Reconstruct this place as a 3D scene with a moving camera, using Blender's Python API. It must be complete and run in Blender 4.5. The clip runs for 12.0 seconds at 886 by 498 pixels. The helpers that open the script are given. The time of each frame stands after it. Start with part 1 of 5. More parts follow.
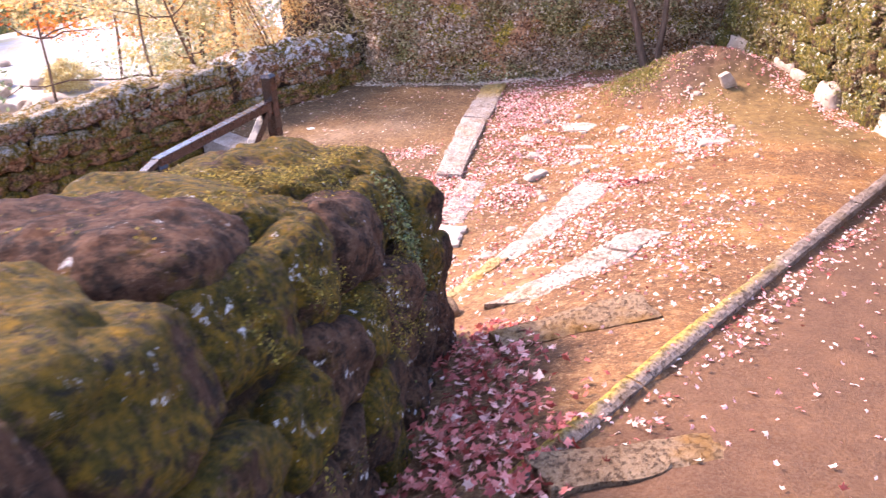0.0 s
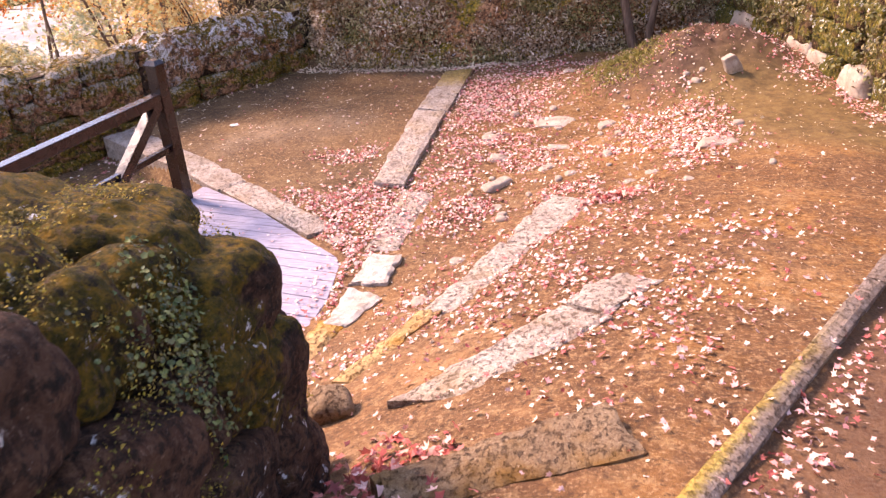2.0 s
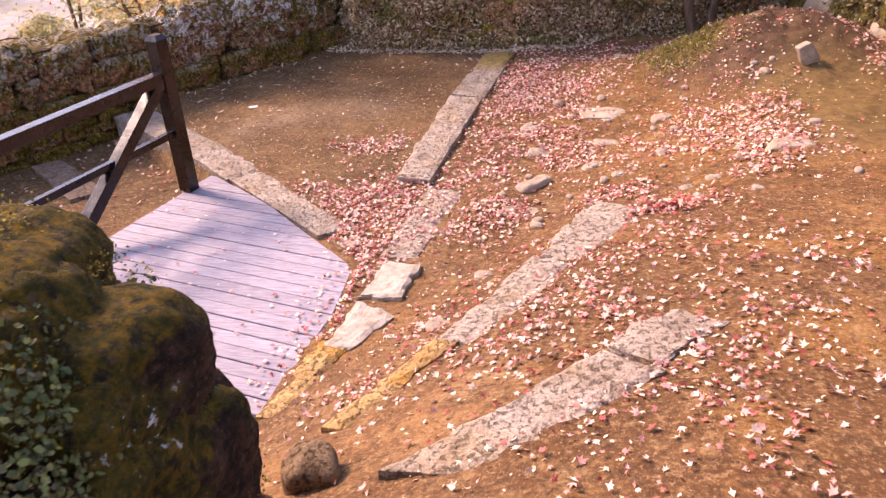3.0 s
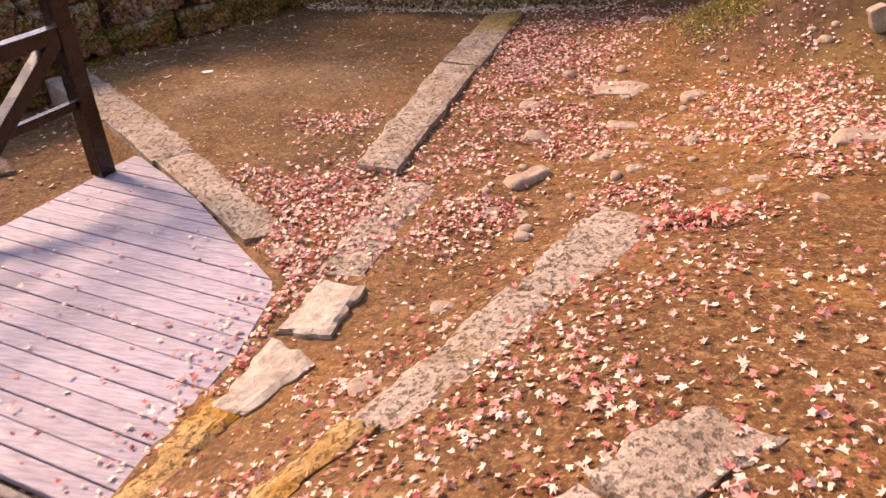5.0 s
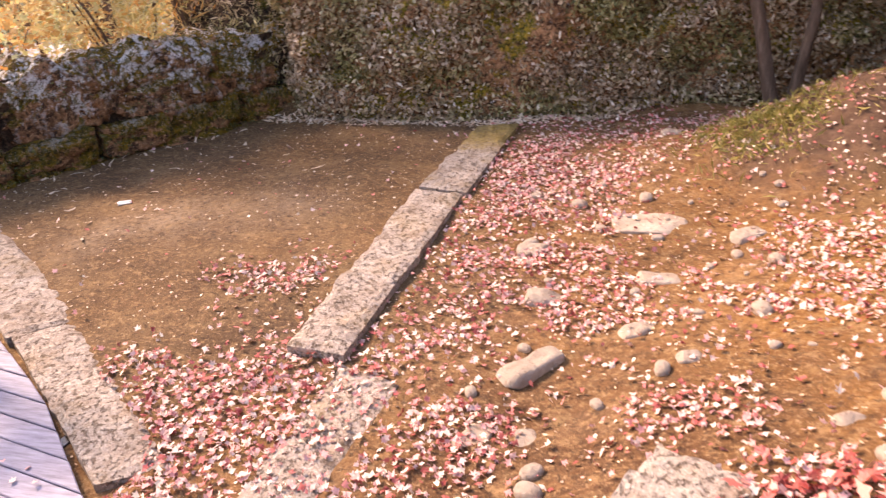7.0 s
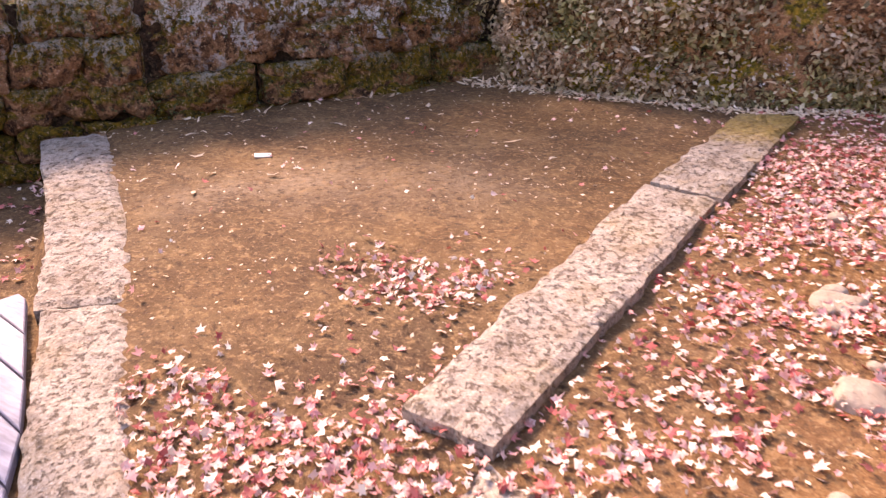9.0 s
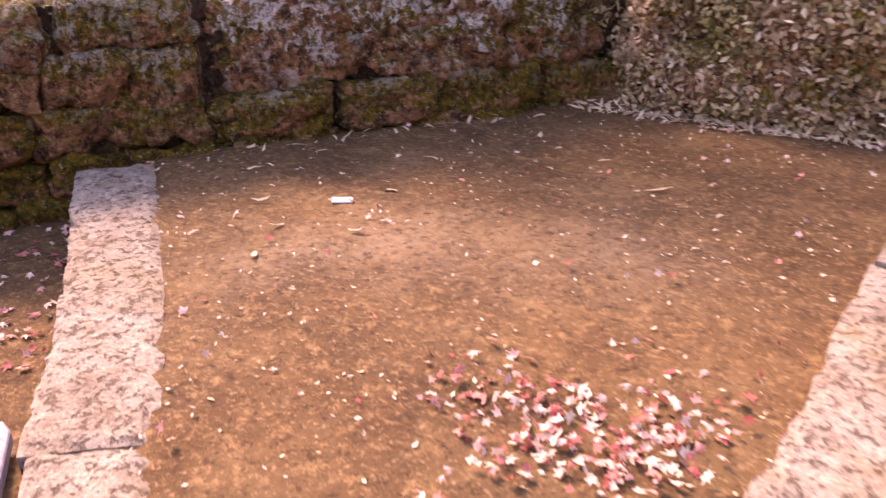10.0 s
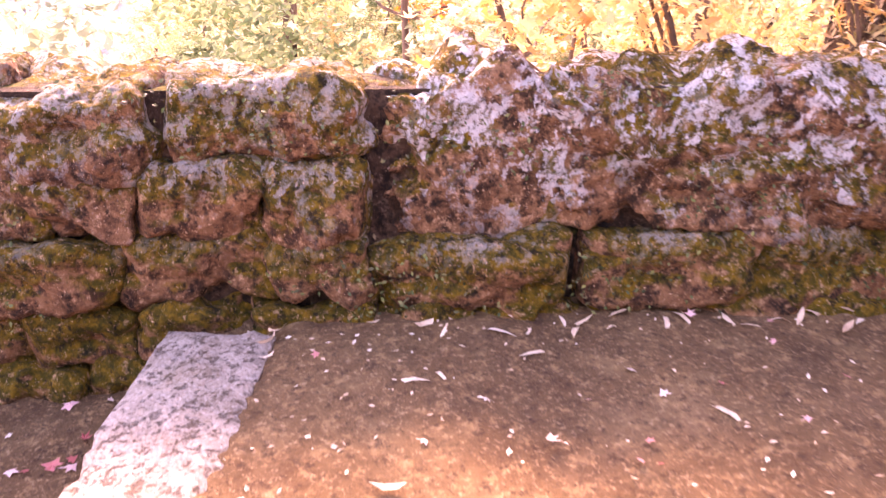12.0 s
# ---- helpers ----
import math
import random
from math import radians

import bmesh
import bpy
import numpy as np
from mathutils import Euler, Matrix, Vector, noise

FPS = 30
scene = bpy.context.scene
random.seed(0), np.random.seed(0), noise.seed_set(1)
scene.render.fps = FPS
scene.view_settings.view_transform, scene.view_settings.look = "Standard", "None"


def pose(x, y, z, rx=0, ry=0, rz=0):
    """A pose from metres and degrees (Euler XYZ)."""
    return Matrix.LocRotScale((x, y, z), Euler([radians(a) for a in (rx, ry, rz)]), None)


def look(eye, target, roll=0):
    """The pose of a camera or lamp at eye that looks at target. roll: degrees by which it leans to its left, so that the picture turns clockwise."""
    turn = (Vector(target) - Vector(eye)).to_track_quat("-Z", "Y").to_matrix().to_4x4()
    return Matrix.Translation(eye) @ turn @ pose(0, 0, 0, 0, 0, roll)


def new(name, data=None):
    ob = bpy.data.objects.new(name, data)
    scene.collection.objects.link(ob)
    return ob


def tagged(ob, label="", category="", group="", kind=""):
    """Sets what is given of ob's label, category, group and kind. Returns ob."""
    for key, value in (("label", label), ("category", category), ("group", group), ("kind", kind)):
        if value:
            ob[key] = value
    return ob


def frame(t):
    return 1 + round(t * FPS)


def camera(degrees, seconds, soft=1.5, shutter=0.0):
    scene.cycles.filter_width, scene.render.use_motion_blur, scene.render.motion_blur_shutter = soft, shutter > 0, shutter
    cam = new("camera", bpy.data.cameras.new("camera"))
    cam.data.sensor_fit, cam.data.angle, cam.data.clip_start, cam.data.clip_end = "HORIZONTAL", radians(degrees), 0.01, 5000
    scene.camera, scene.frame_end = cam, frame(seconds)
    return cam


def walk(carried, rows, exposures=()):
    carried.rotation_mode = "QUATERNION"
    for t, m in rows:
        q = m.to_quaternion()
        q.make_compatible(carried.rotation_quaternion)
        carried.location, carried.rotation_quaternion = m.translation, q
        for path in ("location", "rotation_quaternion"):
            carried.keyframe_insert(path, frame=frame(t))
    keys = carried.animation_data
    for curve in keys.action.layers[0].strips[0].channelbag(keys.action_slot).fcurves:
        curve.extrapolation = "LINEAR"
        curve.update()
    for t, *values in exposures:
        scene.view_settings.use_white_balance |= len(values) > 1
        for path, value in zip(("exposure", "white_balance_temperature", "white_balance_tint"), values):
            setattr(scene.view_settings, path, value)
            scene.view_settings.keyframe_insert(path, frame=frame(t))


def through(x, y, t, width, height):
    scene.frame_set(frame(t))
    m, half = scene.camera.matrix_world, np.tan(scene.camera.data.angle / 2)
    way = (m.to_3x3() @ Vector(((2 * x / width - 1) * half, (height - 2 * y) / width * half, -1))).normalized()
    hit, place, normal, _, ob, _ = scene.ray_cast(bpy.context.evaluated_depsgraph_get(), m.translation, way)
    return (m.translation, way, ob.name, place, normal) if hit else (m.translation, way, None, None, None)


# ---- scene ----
cam = camera(59.8, 12.0, 1.3, 0.28)
PATH = [
    (0, (1.162, 0.951, 3.387), (0.904, 2.705, 2.46), -2.7),
    (0.5, (1.245, 1.442, 3.227), (1.077, 3.207, 2.301), -3.0),
    (1, (1.325, 1.817, 3.126), (1.089, 3.575, 2.202), -2.9),
    (1.5, (1.471, 2.267, 3.002), (1.221, 4.013, 2.06), -2.9),
    (2, (1.453, 2.684, 2.934), (1.207, 4.419, 1.97), -3.0),
    (2.5, (1.435, 3.085, 2.841), (1.137, 4.8, 1.856), -3.0),
    (2.7, (1.445, 3.225, 2.803), (1.124, 4.933, 1.813), -2.9),
    (4.3, (1.534, 4.291, 2.546), (1.112, 5.93, 1.479), -2.4),
    (4.5, (1.588, 4.396, 2.541), (1.16, 6.032, 1.473), -2.5),
    (5, (1.592, 4.726, 2.314), (1.183, 6.365, 1.243), -2.4),
    (5.5, (1.515, 5.114, 2.28), (1.183, 6.759, 1.192), -2.8),
    (6, (1.598, 5.42, 2.268), (1.307, 7.061, 1.162), -2.7),
    (6.5, (1.428, 5.891, 2.13), (1.121, 7.622, 1.177), -2.8),
    (7, (1.375, 6.296, 1.974), (0.953, 8.055, 1.121), -2.7),
    (7.5, (1.307, 6.633, 1.847), (0.668, 8.331, 1.005), -2.1),
    (7.7, (1.23, 6.812, 1.695), (0.541, 8.484, 0.84), -2.0),
    (9.3, (0.688, 7.846, 1.292), (-0.229, 9.419, 0.464), -0.7),
    (9.5, (0.523, 7.985, 1.257), (-0.413, 9.546, 0.428), -0.8),
    (10, (0.113, 8.386, 1.207), (-0.899, 9.906, 0.391), -0.7),
    (10.5, (-0.166, 8.682, 1.249), (-1.441, 9.992, 0.439), -0.2),
    (11, (-0.451, 9.124, 1.225), (-1.902, 10.247, 0.429), 0.3),
    (11.5, (-0.729, 9.572, 1.185), (-2.186, 10.714, 0.427), 0.2),
    (12, (-1.055, 9.84, 1.229), (-2.557, 10.934, 0.49), 0.2),
]
EXPOSURES = [(0.0, 2.52, 6300, 35), (1.5, 2.2, 6850, 37), (2.7, 1.8, 7200, 37), (4.5, 1.45, 8100, 33), (5.5, 1.45, 8500, 35), (6.5, 1.75, 7700, 27), (7.5, 2.0, 7200, 30), (9.5, 2.1, 7500, 41), (10.0, 2.15, 7800, 49), (10.5, 2.4, 7700, 49), (11.0, 2.75, 7800, 56), (11.5, 3.15, 7700, 58), (12.0, 3.55, 8000, 66)]
walk(cam, [(t, look(eye, target, roll)) for t, eye, target, roll in PATH], EXPOSURES)

# ---- light ----
SUN_FROM = Vector((-0.70, 0.26, 0.66)).normalized()
world = bpy.data.worlds.new("sky")
scene.world = world
world.use_nodes = True
wn = world.node_tree.nodes
sky = wn.new("ShaderNodeTexSky")
sky.sky_type, sky.sun_disc = "NISHITA", False
sky.sun_elevation = math.asin(SUN_FROM.z)
sky.sun_rotation = math.atan2(SUN_FROM.x, SUN_FROM.y)
wn["Background"].inputs["Strength"].default_value = 0.15
world.node_tree.links.new(sky.outputs[0], wn["Background"].inputs["Color"])
sun_data = bpy.data.lights.new("sun", "SUN")
sun_data.energy, sun_data.angle, sun_data.color = 2.3, radians(14), (1.0, 0.86, 0.68)
sun = new("sun", sun_data)
sun.matrix_world = look(SUN_FROM * 60, (0, 0, 0))


# ---- materials ----
def rgb(c):
    return (c[0], c[1], c[2], 1.0)


class Nodes:
    """A small builder of node materials in world metres."""

    def __init__(self, name, rough=0.85, spec=0.3):
        self.m = bpy.data.materials.new(name)
        self.m.use_nodes = True
        self.t = self.m.node_tree
        self.b = self.t.nodes["Principled BSDF"]
        self.b.inputs["Roughness"].default_value = rough
        self.b.inputs["Specular IOR Level"].default_value = spec
        self.co = self.t.nodes.new("ShaderNodeTexCoord").outputs["Object"]

    def node(self, kind):
        return self.t.nodes.new(kind)

    def link(self, a, b):
        self.t.links.new(a, b)

    def stretch(self, sx, sy, sz):
        n = self.node("ShaderNodeMapping")
        n.inputs["Scale"].default_value = (sx, sy, sz)
        self.link(self.co, n.inputs["Vector"])
        return n.outputs[0]

    def noise(self, scale, detail=5, rough=0.6, co=None):
        n = self.node("ShaderNodeTexNoise")
        n.inputs["Scale"].default_value, n.inputs["Detail"].default_value = scale, detail
        n.inputs["Roughness"].default_value = rough
        self.link(co or self.co, n.inputs["Vector"])
        return n.outputs["Fac"]

    def ramp(self, fac, stops, hard=False):
        n = self.node("ShaderNodeValToRGB")
        e = n.color_ramp.elements
        while len(e) < len(stops):
            e.new(0.5)
        for el, (p, c) in zip(e, stops):
            el.position, el.color = p, rgb(c) if isinstance(c, tuple) else (c, c, c, 1)
        if hard:
            n.color_ramp.interpolation = "CONSTANT"
        self.link(fac, n.inputs[0])
        return n.outputs[0]

    def mix(self, fac, a, b, kind="MIX"):
        n = self.node("ShaderNodeMix")
        n.data_type, n.blend_type = "RGBA", kind
        for sock, v in ((n.inputs["Factor"], fac), (n.inputs[6], a), (n.inputs[7], b)):
            if isinstance(v, (int, float)):
                sock.default_value = v
            elif isinstance(v, tuple):
                sock.default_value = rgb(v)
            else:
                self.link(v, sock)
        return n.outputs[2]

    def math(self, op, a, b):
        n = self.node("ShaderNodeMath")
        n.operation, n.use_clamp = op, op != "SUBTRACT" and op != "ADD"
        for sock, v in zip(n.inputs, (a, b)):
            if isinstance(v, (int, float)):
                sock.default_value = v
            else:
                self.link(v, sock)
        return n.outputs[0]

    def plain(self, op, a, b):
        n = self.node("ShaderNodeMath")
        n.operation = op
        for sock, v in zip(n.inputs, (a, b)):
            if isinstance(v, (int, float)):
                sock.default_value = v
            else:
                self.link(v, sock)
        return n.outputs[0]

    def xyz(self, which, source=None):
        n = self.node("ShaderNodeSeparateXYZ")
        self.link(source or self.node("ShaderNodeNewGeometry").outputs["Position"], n.inputs[0])
        return n.outputs[which]

    def up(self):
        return self.xyz(2, self.node("ShaderNodeNewGeometry").outputs["Normal"])

    def remap(self, v, lo, hi):
        n = self.node("ShaderNodeMapRange")
        n.interpolation_type = "SMOOTHSTEP"
        n.inputs["From Min"].default_value, n.inputs["From Max"].default_value = lo, hi
        self.link(v, n.inputs["Value"])
        return n.outputs[0]

    def island(self):
        return self.node("ShaderNodeNewGeometry").outputs["Random Per Island"]

    def single(self):
        return self.node("ShaderNodeObjectInfo").outputs["Random"]

    def done(self, colour, height=None, strength=0.5, distance=0.01, rough=None):
        self.link(colour, self.b.inputs["Base Color"])
        if height is not None:
            n = self.node("ShaderNodeBump")
            n.inputs["Strength"].default_value, n.inputs["Distance"].default_value = strength, distance
            self.link(height, n.inputs["Height"])
            self.link(n.outputs[0], self.b.inputs["Normal"])
        if rough is not None:
            self.link(rough, self.b.inputs["Roughness"])
        return self.m


def dirt_material():
    n = Nodes("packed_dirt", 0.9, 0.25)
    base = n.ramp(n.noise(0.9, 6, 0.65), [(0.36, (0.065, 0.031, 0.015)), (0.5, (0.17, 0.083, 0.038)), (0.64, (0.36, 0.19, 0.085))])
    grit = n.noise(38, 6, 0.75)
    c = n.mix(n.ramp(grit, [(0.35, 0.0), (0.75, 0.8)]), base, (0.36, 0.205, 0.115))
    c = n.mix(n.ramp(n.noise(130, 3, 0.6), [(0.32, 0.7), (0.46, 0.0)]), c, (0.075, 0.038, 0.02))
    pale = n.math("MULTIPLY", n.ramp(n.noise(1.7, 4, 0.6), [(0.55, 0.0), (0.72, 0.75)]), n.ramp(grit, [(0.3, 0.2), (0.6, 1.0)]))
    c = n.mix(pale, c, (0.46, 0.30, 0.20))
    c = n.mix(n.ramp(n.noise(8, 6, 0.75), [(0.36, 0.6), (0.5, 0.0)]), c, (0.09, 0.044, 0.022))
    ochre = n.ramp(n.noise(0.55, 5, 0.7), [(0.5, 0.0), (0.68, 0.55)])
    ramp_side = n.math("MULTIPLY", n.remap(n.xyz(0), 0.9, 2.8), n.ramp(n.noise(1.3, 5, 0.7), [(0.32, 0.15), (0.58, 0.85)]))
    c = n.mix(n.math("MAXIMUM", ochre, ramp_side), c, n.ramp(n.noise(19, 6, 0.75), [(0.32, (0.17, 0.066, 0.014)), (0.5, (0.30, 0.135, 0.030)), (0.68, (0.43, 0.235, 0.075))]))
    c = n.mix(n.ramp(n.noise(5.5, 6, 0.7), [(0.54, 0.0), (0.70, 0.6)]), c, (0.42, 0.29, 0.17))
    c = n.mix(n.ramp(n.noise(3.2, 7, 0.76), [(0.34, 0.4), (0.48, 0.0)]), c, (0.09, 0.045, 0.022))
    c = n.mix(1.0, c, (0.80, 0.73, 0.56), "MULTIPLY")
    # damp red-brown earth on the slope, finer mottling below
    slope = n.math("MULTIPLY", n.remap(n.xyz(0), 0.3, 0.9), n.math("SUBTRACT", 1.0, n.remap(n.xyz(1), 8.6, 9.6)))
    c = n.mix(n.math("MULTIPLY", slope, n.ramp(n.noise(1.5, 6, 0.72), [(0.46, 0.75), (0.58, 0.0)])), c, n.ramp(n.noise(24, 5, 0.75), [(0.35, (0.065, 0.026, 0.010)), (0.65, (0.15, 0.066, 0.022))]))
    court = n.math("MULTIPLY", n.math("SUBTRACT", 1.0, n.remap(n.xyz(0), 0.1, 0.9)), n.remap(n.xyz(1), 8.2, 9.0))
    c = n.mix(n.math("MULTIPLY", court, 0.6), c, n.ramp(n.noise(2.1, 6, 0.72), [(0.36, (0.055, 0.030, 0.013)), (0.5, (0.12, 0.067, 0.027)), (0.64, (0.21, 0.125, 0.052))]))
    # paler patches, broken up by grain, in the open part of the court
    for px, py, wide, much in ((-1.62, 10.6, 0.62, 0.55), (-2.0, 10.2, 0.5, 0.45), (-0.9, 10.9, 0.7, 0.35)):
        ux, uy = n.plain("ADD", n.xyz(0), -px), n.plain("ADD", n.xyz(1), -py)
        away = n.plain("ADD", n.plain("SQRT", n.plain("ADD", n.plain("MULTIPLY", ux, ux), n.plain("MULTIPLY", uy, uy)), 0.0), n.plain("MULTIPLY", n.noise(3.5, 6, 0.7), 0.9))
        pale_spot = n.math("MULTIPLY", n.math("SUBTRACT", 1.0, n.remap(away, wide * 0.55, wide + 0.45)), much)
        pale_spot = n.math("MULTIPLY", pale_spot, n.ramp(n.noise(26, 6, 0.75), [(0.36, 0.15), (0.58, 1.0)]))
        c = n.mix(pale_spot, c, (0.46, 0.32, 0.20))
    c = n.mix(n.ramp(n.noise(15, 7, 0.8), [(0.53, 0.0), (0.60, 0.55)]), c, (0.38, 0.22, 0.095))
    c = n.mix(n.ramp(n.noise(48, 6, 0.8), [(0.55, 0.0), (0.62, 0.6)]), c, (0.46, 0.29, 0.15))
    c = n.mix(n.ramp(n.noise(21, 7, 0.8), [(0.39, 0.75), (0.47, 0.0)]), c, (0.05, 0.024, 0.011))
    # darker, duller brown on the ramp, outside the kerb
    outside = n.plain("ADD", n.plain("MULTIPLY", n.xyz(0), 0.829), n.plain("ADD", n.plain("MULTIPLY", n.xyz(1), -0.559), 0.940))
    lane = n.math("MULTIPLY", n.remap(n.plain("ADD", outside, n.plain("MULTIPLY", n.noise(2.2, 4), 0.5)), 0.15, 0.5), 0.85)
    brown = n.ramp(n.noise(2.6, 6, 0.7), [(0.3, (0.058, 0.024, 0.010)), (0.55, (0.108, 0.047, 0.019)), (0.75, (0.17, 0.08, 0.033))])
    brown = n.mix(n.ramp(n.noise(70, 4, 0.7), [(0.4, 0.0), (0.7, 0.6)]), brown, (0.20, 0.12, 0.075))
    c = n.mix(lane, c, brown)
    # darker soil of the mound, olive earth below it
    dx, dy = n.plain("ADD", n.xyz(0), -3.3), n.plain("ADD", n.xyz(1), -12.1)
    far = n.plain("ADD", n.plain("SQRT", n.plain("ADD", n.plain("MULTIPLY", dx, dx), n.plain("MULTIPLY", dy, dy)), 0.0), n.plain("MULTIPLY", n.noise(1.8, 5, 0.6), 1.2))
    soil = n.ramp(n.noise(14, 5, 0.7), [(0.3, (0.035, 0.018, 0.011)), (0.55, (0.085, 0.046, 0.028)), (0.75, (0.16, 0.092, 0.06))])
    c = n.mix(n.math("SUBTRACT", 0.85, n.math("MULTIPLY", n.remap(far, 1.45, 2.3), 0.85)), c, soil)
    ox, oy = n.plain("ADD", n.xyz(0), -4.1), n.plain("ADD", n.xyz(1), -10.2)
    far2 = n.plain("ADD", n.plain("SQRT", n.plain("ADD", n.plain("MULTIPLY", ox, ox), n.plain("MULTIPLY", oy, oy)), 0.0), n.plain("MULTIPLY", n.noise(1.1, 5, 0.6), 1.4))
    c = n.mix(n.math("SUBTRACT", 0.8, n.math("MULTIPLY", n.remap(far2, 1.5, 2.6), 0.8)), c, n.ramp(n.noise(11, 5, 0.7), [(0.35, (0.085, 0.05, 0.016)), (0.65, (0.20, 0.125, 0.04))]))
    h = n.math("ADD", n.noise(60, 6, 0.7), n.math("MULTIPLY", n.noise(9, 4, 0.6), 0.9))
    # pale terrace beyond the far wall
    back = n.math("SUBTRACT", n.math("ADD", n.math("ADD", n.plain("MULTIPLY", n.xyz(0), -0.843), n.plain("MULTIPLY", n.xyz(1), 0.538)), 0.0), 8.62)
    edge = n.remap(n.math("ADD", back, n.plain("MULTIPLY", n.noise(1.5, 4), 0.8)), 1.2, 2.4)
    c = n.mix(edge, c, valley_colour(n))
    return n.done(c, h, 0.7, 0.02)


def valley_colour(n):
    c = n.ramp(n.noise(0.35, 6, 0.7), [(0.3, (0.22, 0.20, 0.18)), (0.5, (0.36, 0.33, 0.31)), (0.7, (0.50, 0.47, 0.45))])
    c = n.mix(n.ramp(n.noise(3.1, 6, 0.75), [(0.45, 0.0), (0.6, 0.75)]), c, (0.30, 0.25, 0.20))
    c = n.mix(n.ramp(n.noise(0.9, 5, 0.7), [(0.52, 0.0), (0.62, 0.8)]), c, (0.36, 0.30, 0.16))
    return c


def slab_material(name, warm, tone=1.0, hue=(1.0, 0.97, 0.93), edge_moss=False, far_moss=False):
    n = Nodes(name, 0.9, 0.25)
    base = n.ramp(n.noise(6, 7, 0.72), [(0.3, (0.28, 0.21, 0.155)), (0.5, (0.42, 0.335, 0.265)), (0.72, (0.55, 0.46, 0.38))])
    speck = n.noise(95, 4, 0.7)
    base = n.mix(n.ramp(speck, [(0.52, 0.0), (0.68, 0.75)]), base, (0.62, 0.54, 0.47))
    base = n.mix(n.ramp(speck, [(0.34, 0.7), (0.45, 0.0)]), base, (0.17, 0.115, 0.08))
    pits = n.ramp(n.noise(37, 5, 0.72, n.stretch(1.0, 0.8, 1)), [(0.39, 1.0), (0.47, 0.0)])
    c = n.mix(n.math("MULTIPLY", pits, 0.72), base, (0.11, 0.068, 0.043))
    c = n.mix(n.ramp(n.noise(17, 4), [(0.56, 0.0), (0.7, 0.5)]), c, (0.52, 0.43, 0.34))
    c = n.mix(n.ramp(n.noise(3.4, 5, 0.7), [(0.34, 0.55), (0.5, 0.0)]), c, (0.20, 0.125, 0.07))
    c = n.mix(n.ramp(n.noise(2.3, 4, 0.6), [(0.52, 0.0), (0.68, warm)]), c, (0.36, 0.21, 0.03))
    c = n.mix(1.0, c, tuple(tone * k for k in hue), "MULTIPLY")
    if far_moss:
        end = n.remap(n.plain("ADD", n.xyz(1), n.plain("MULTIPLY", n.noise(5, 5, 0.7), 0.9)), 12.5, 12.85)
        c = n.mix(n.math("MULTIPLY", end, 0.8), c, n.ramp(n.noise(30, 5, 0.7), [(0.35, (0.19, 0.115, 0.02)), (0.65, (0.42, 0.28, 0.06))]))
    if edge_moss:
        out = n.plain("ADD", n.plain("MULTIPLY", n.xyz(0), 0.829), n.plain("ADD", n.plain("MULTIPLY", n.xyz(1), -0.559), 0.940))
        band = n.math("SUBTRACT", 1.0, n.remap(n.plain("ADD", out, n.plain("MULTIPLY", n.noise(9, 5, 0.7), 0.09)), 0.055, 0.11))
        band = n.math("MULTIPLY", band, n.math("SUBTRACT", 1.0, n.remap(n.plain("ADD", n.xyz(1), n.noise(1.2, 3)), 5.2, 6.6)))
        c = n.mix(n.math("MULTIPLY", band, 0.8), c, n.ramp(n.noise(40, 4, 0.7), [(0.35, (0.24, 0.14, 0.015)), (0.65, (0.58, 0.40, 0.06))]))
    h = n.math("SUBTRACT", n.noise(30, 6, 0.75), n.math("MULTIPLY", pits, 0.8))
    return n.done(c, h, 0.9, 0.02)


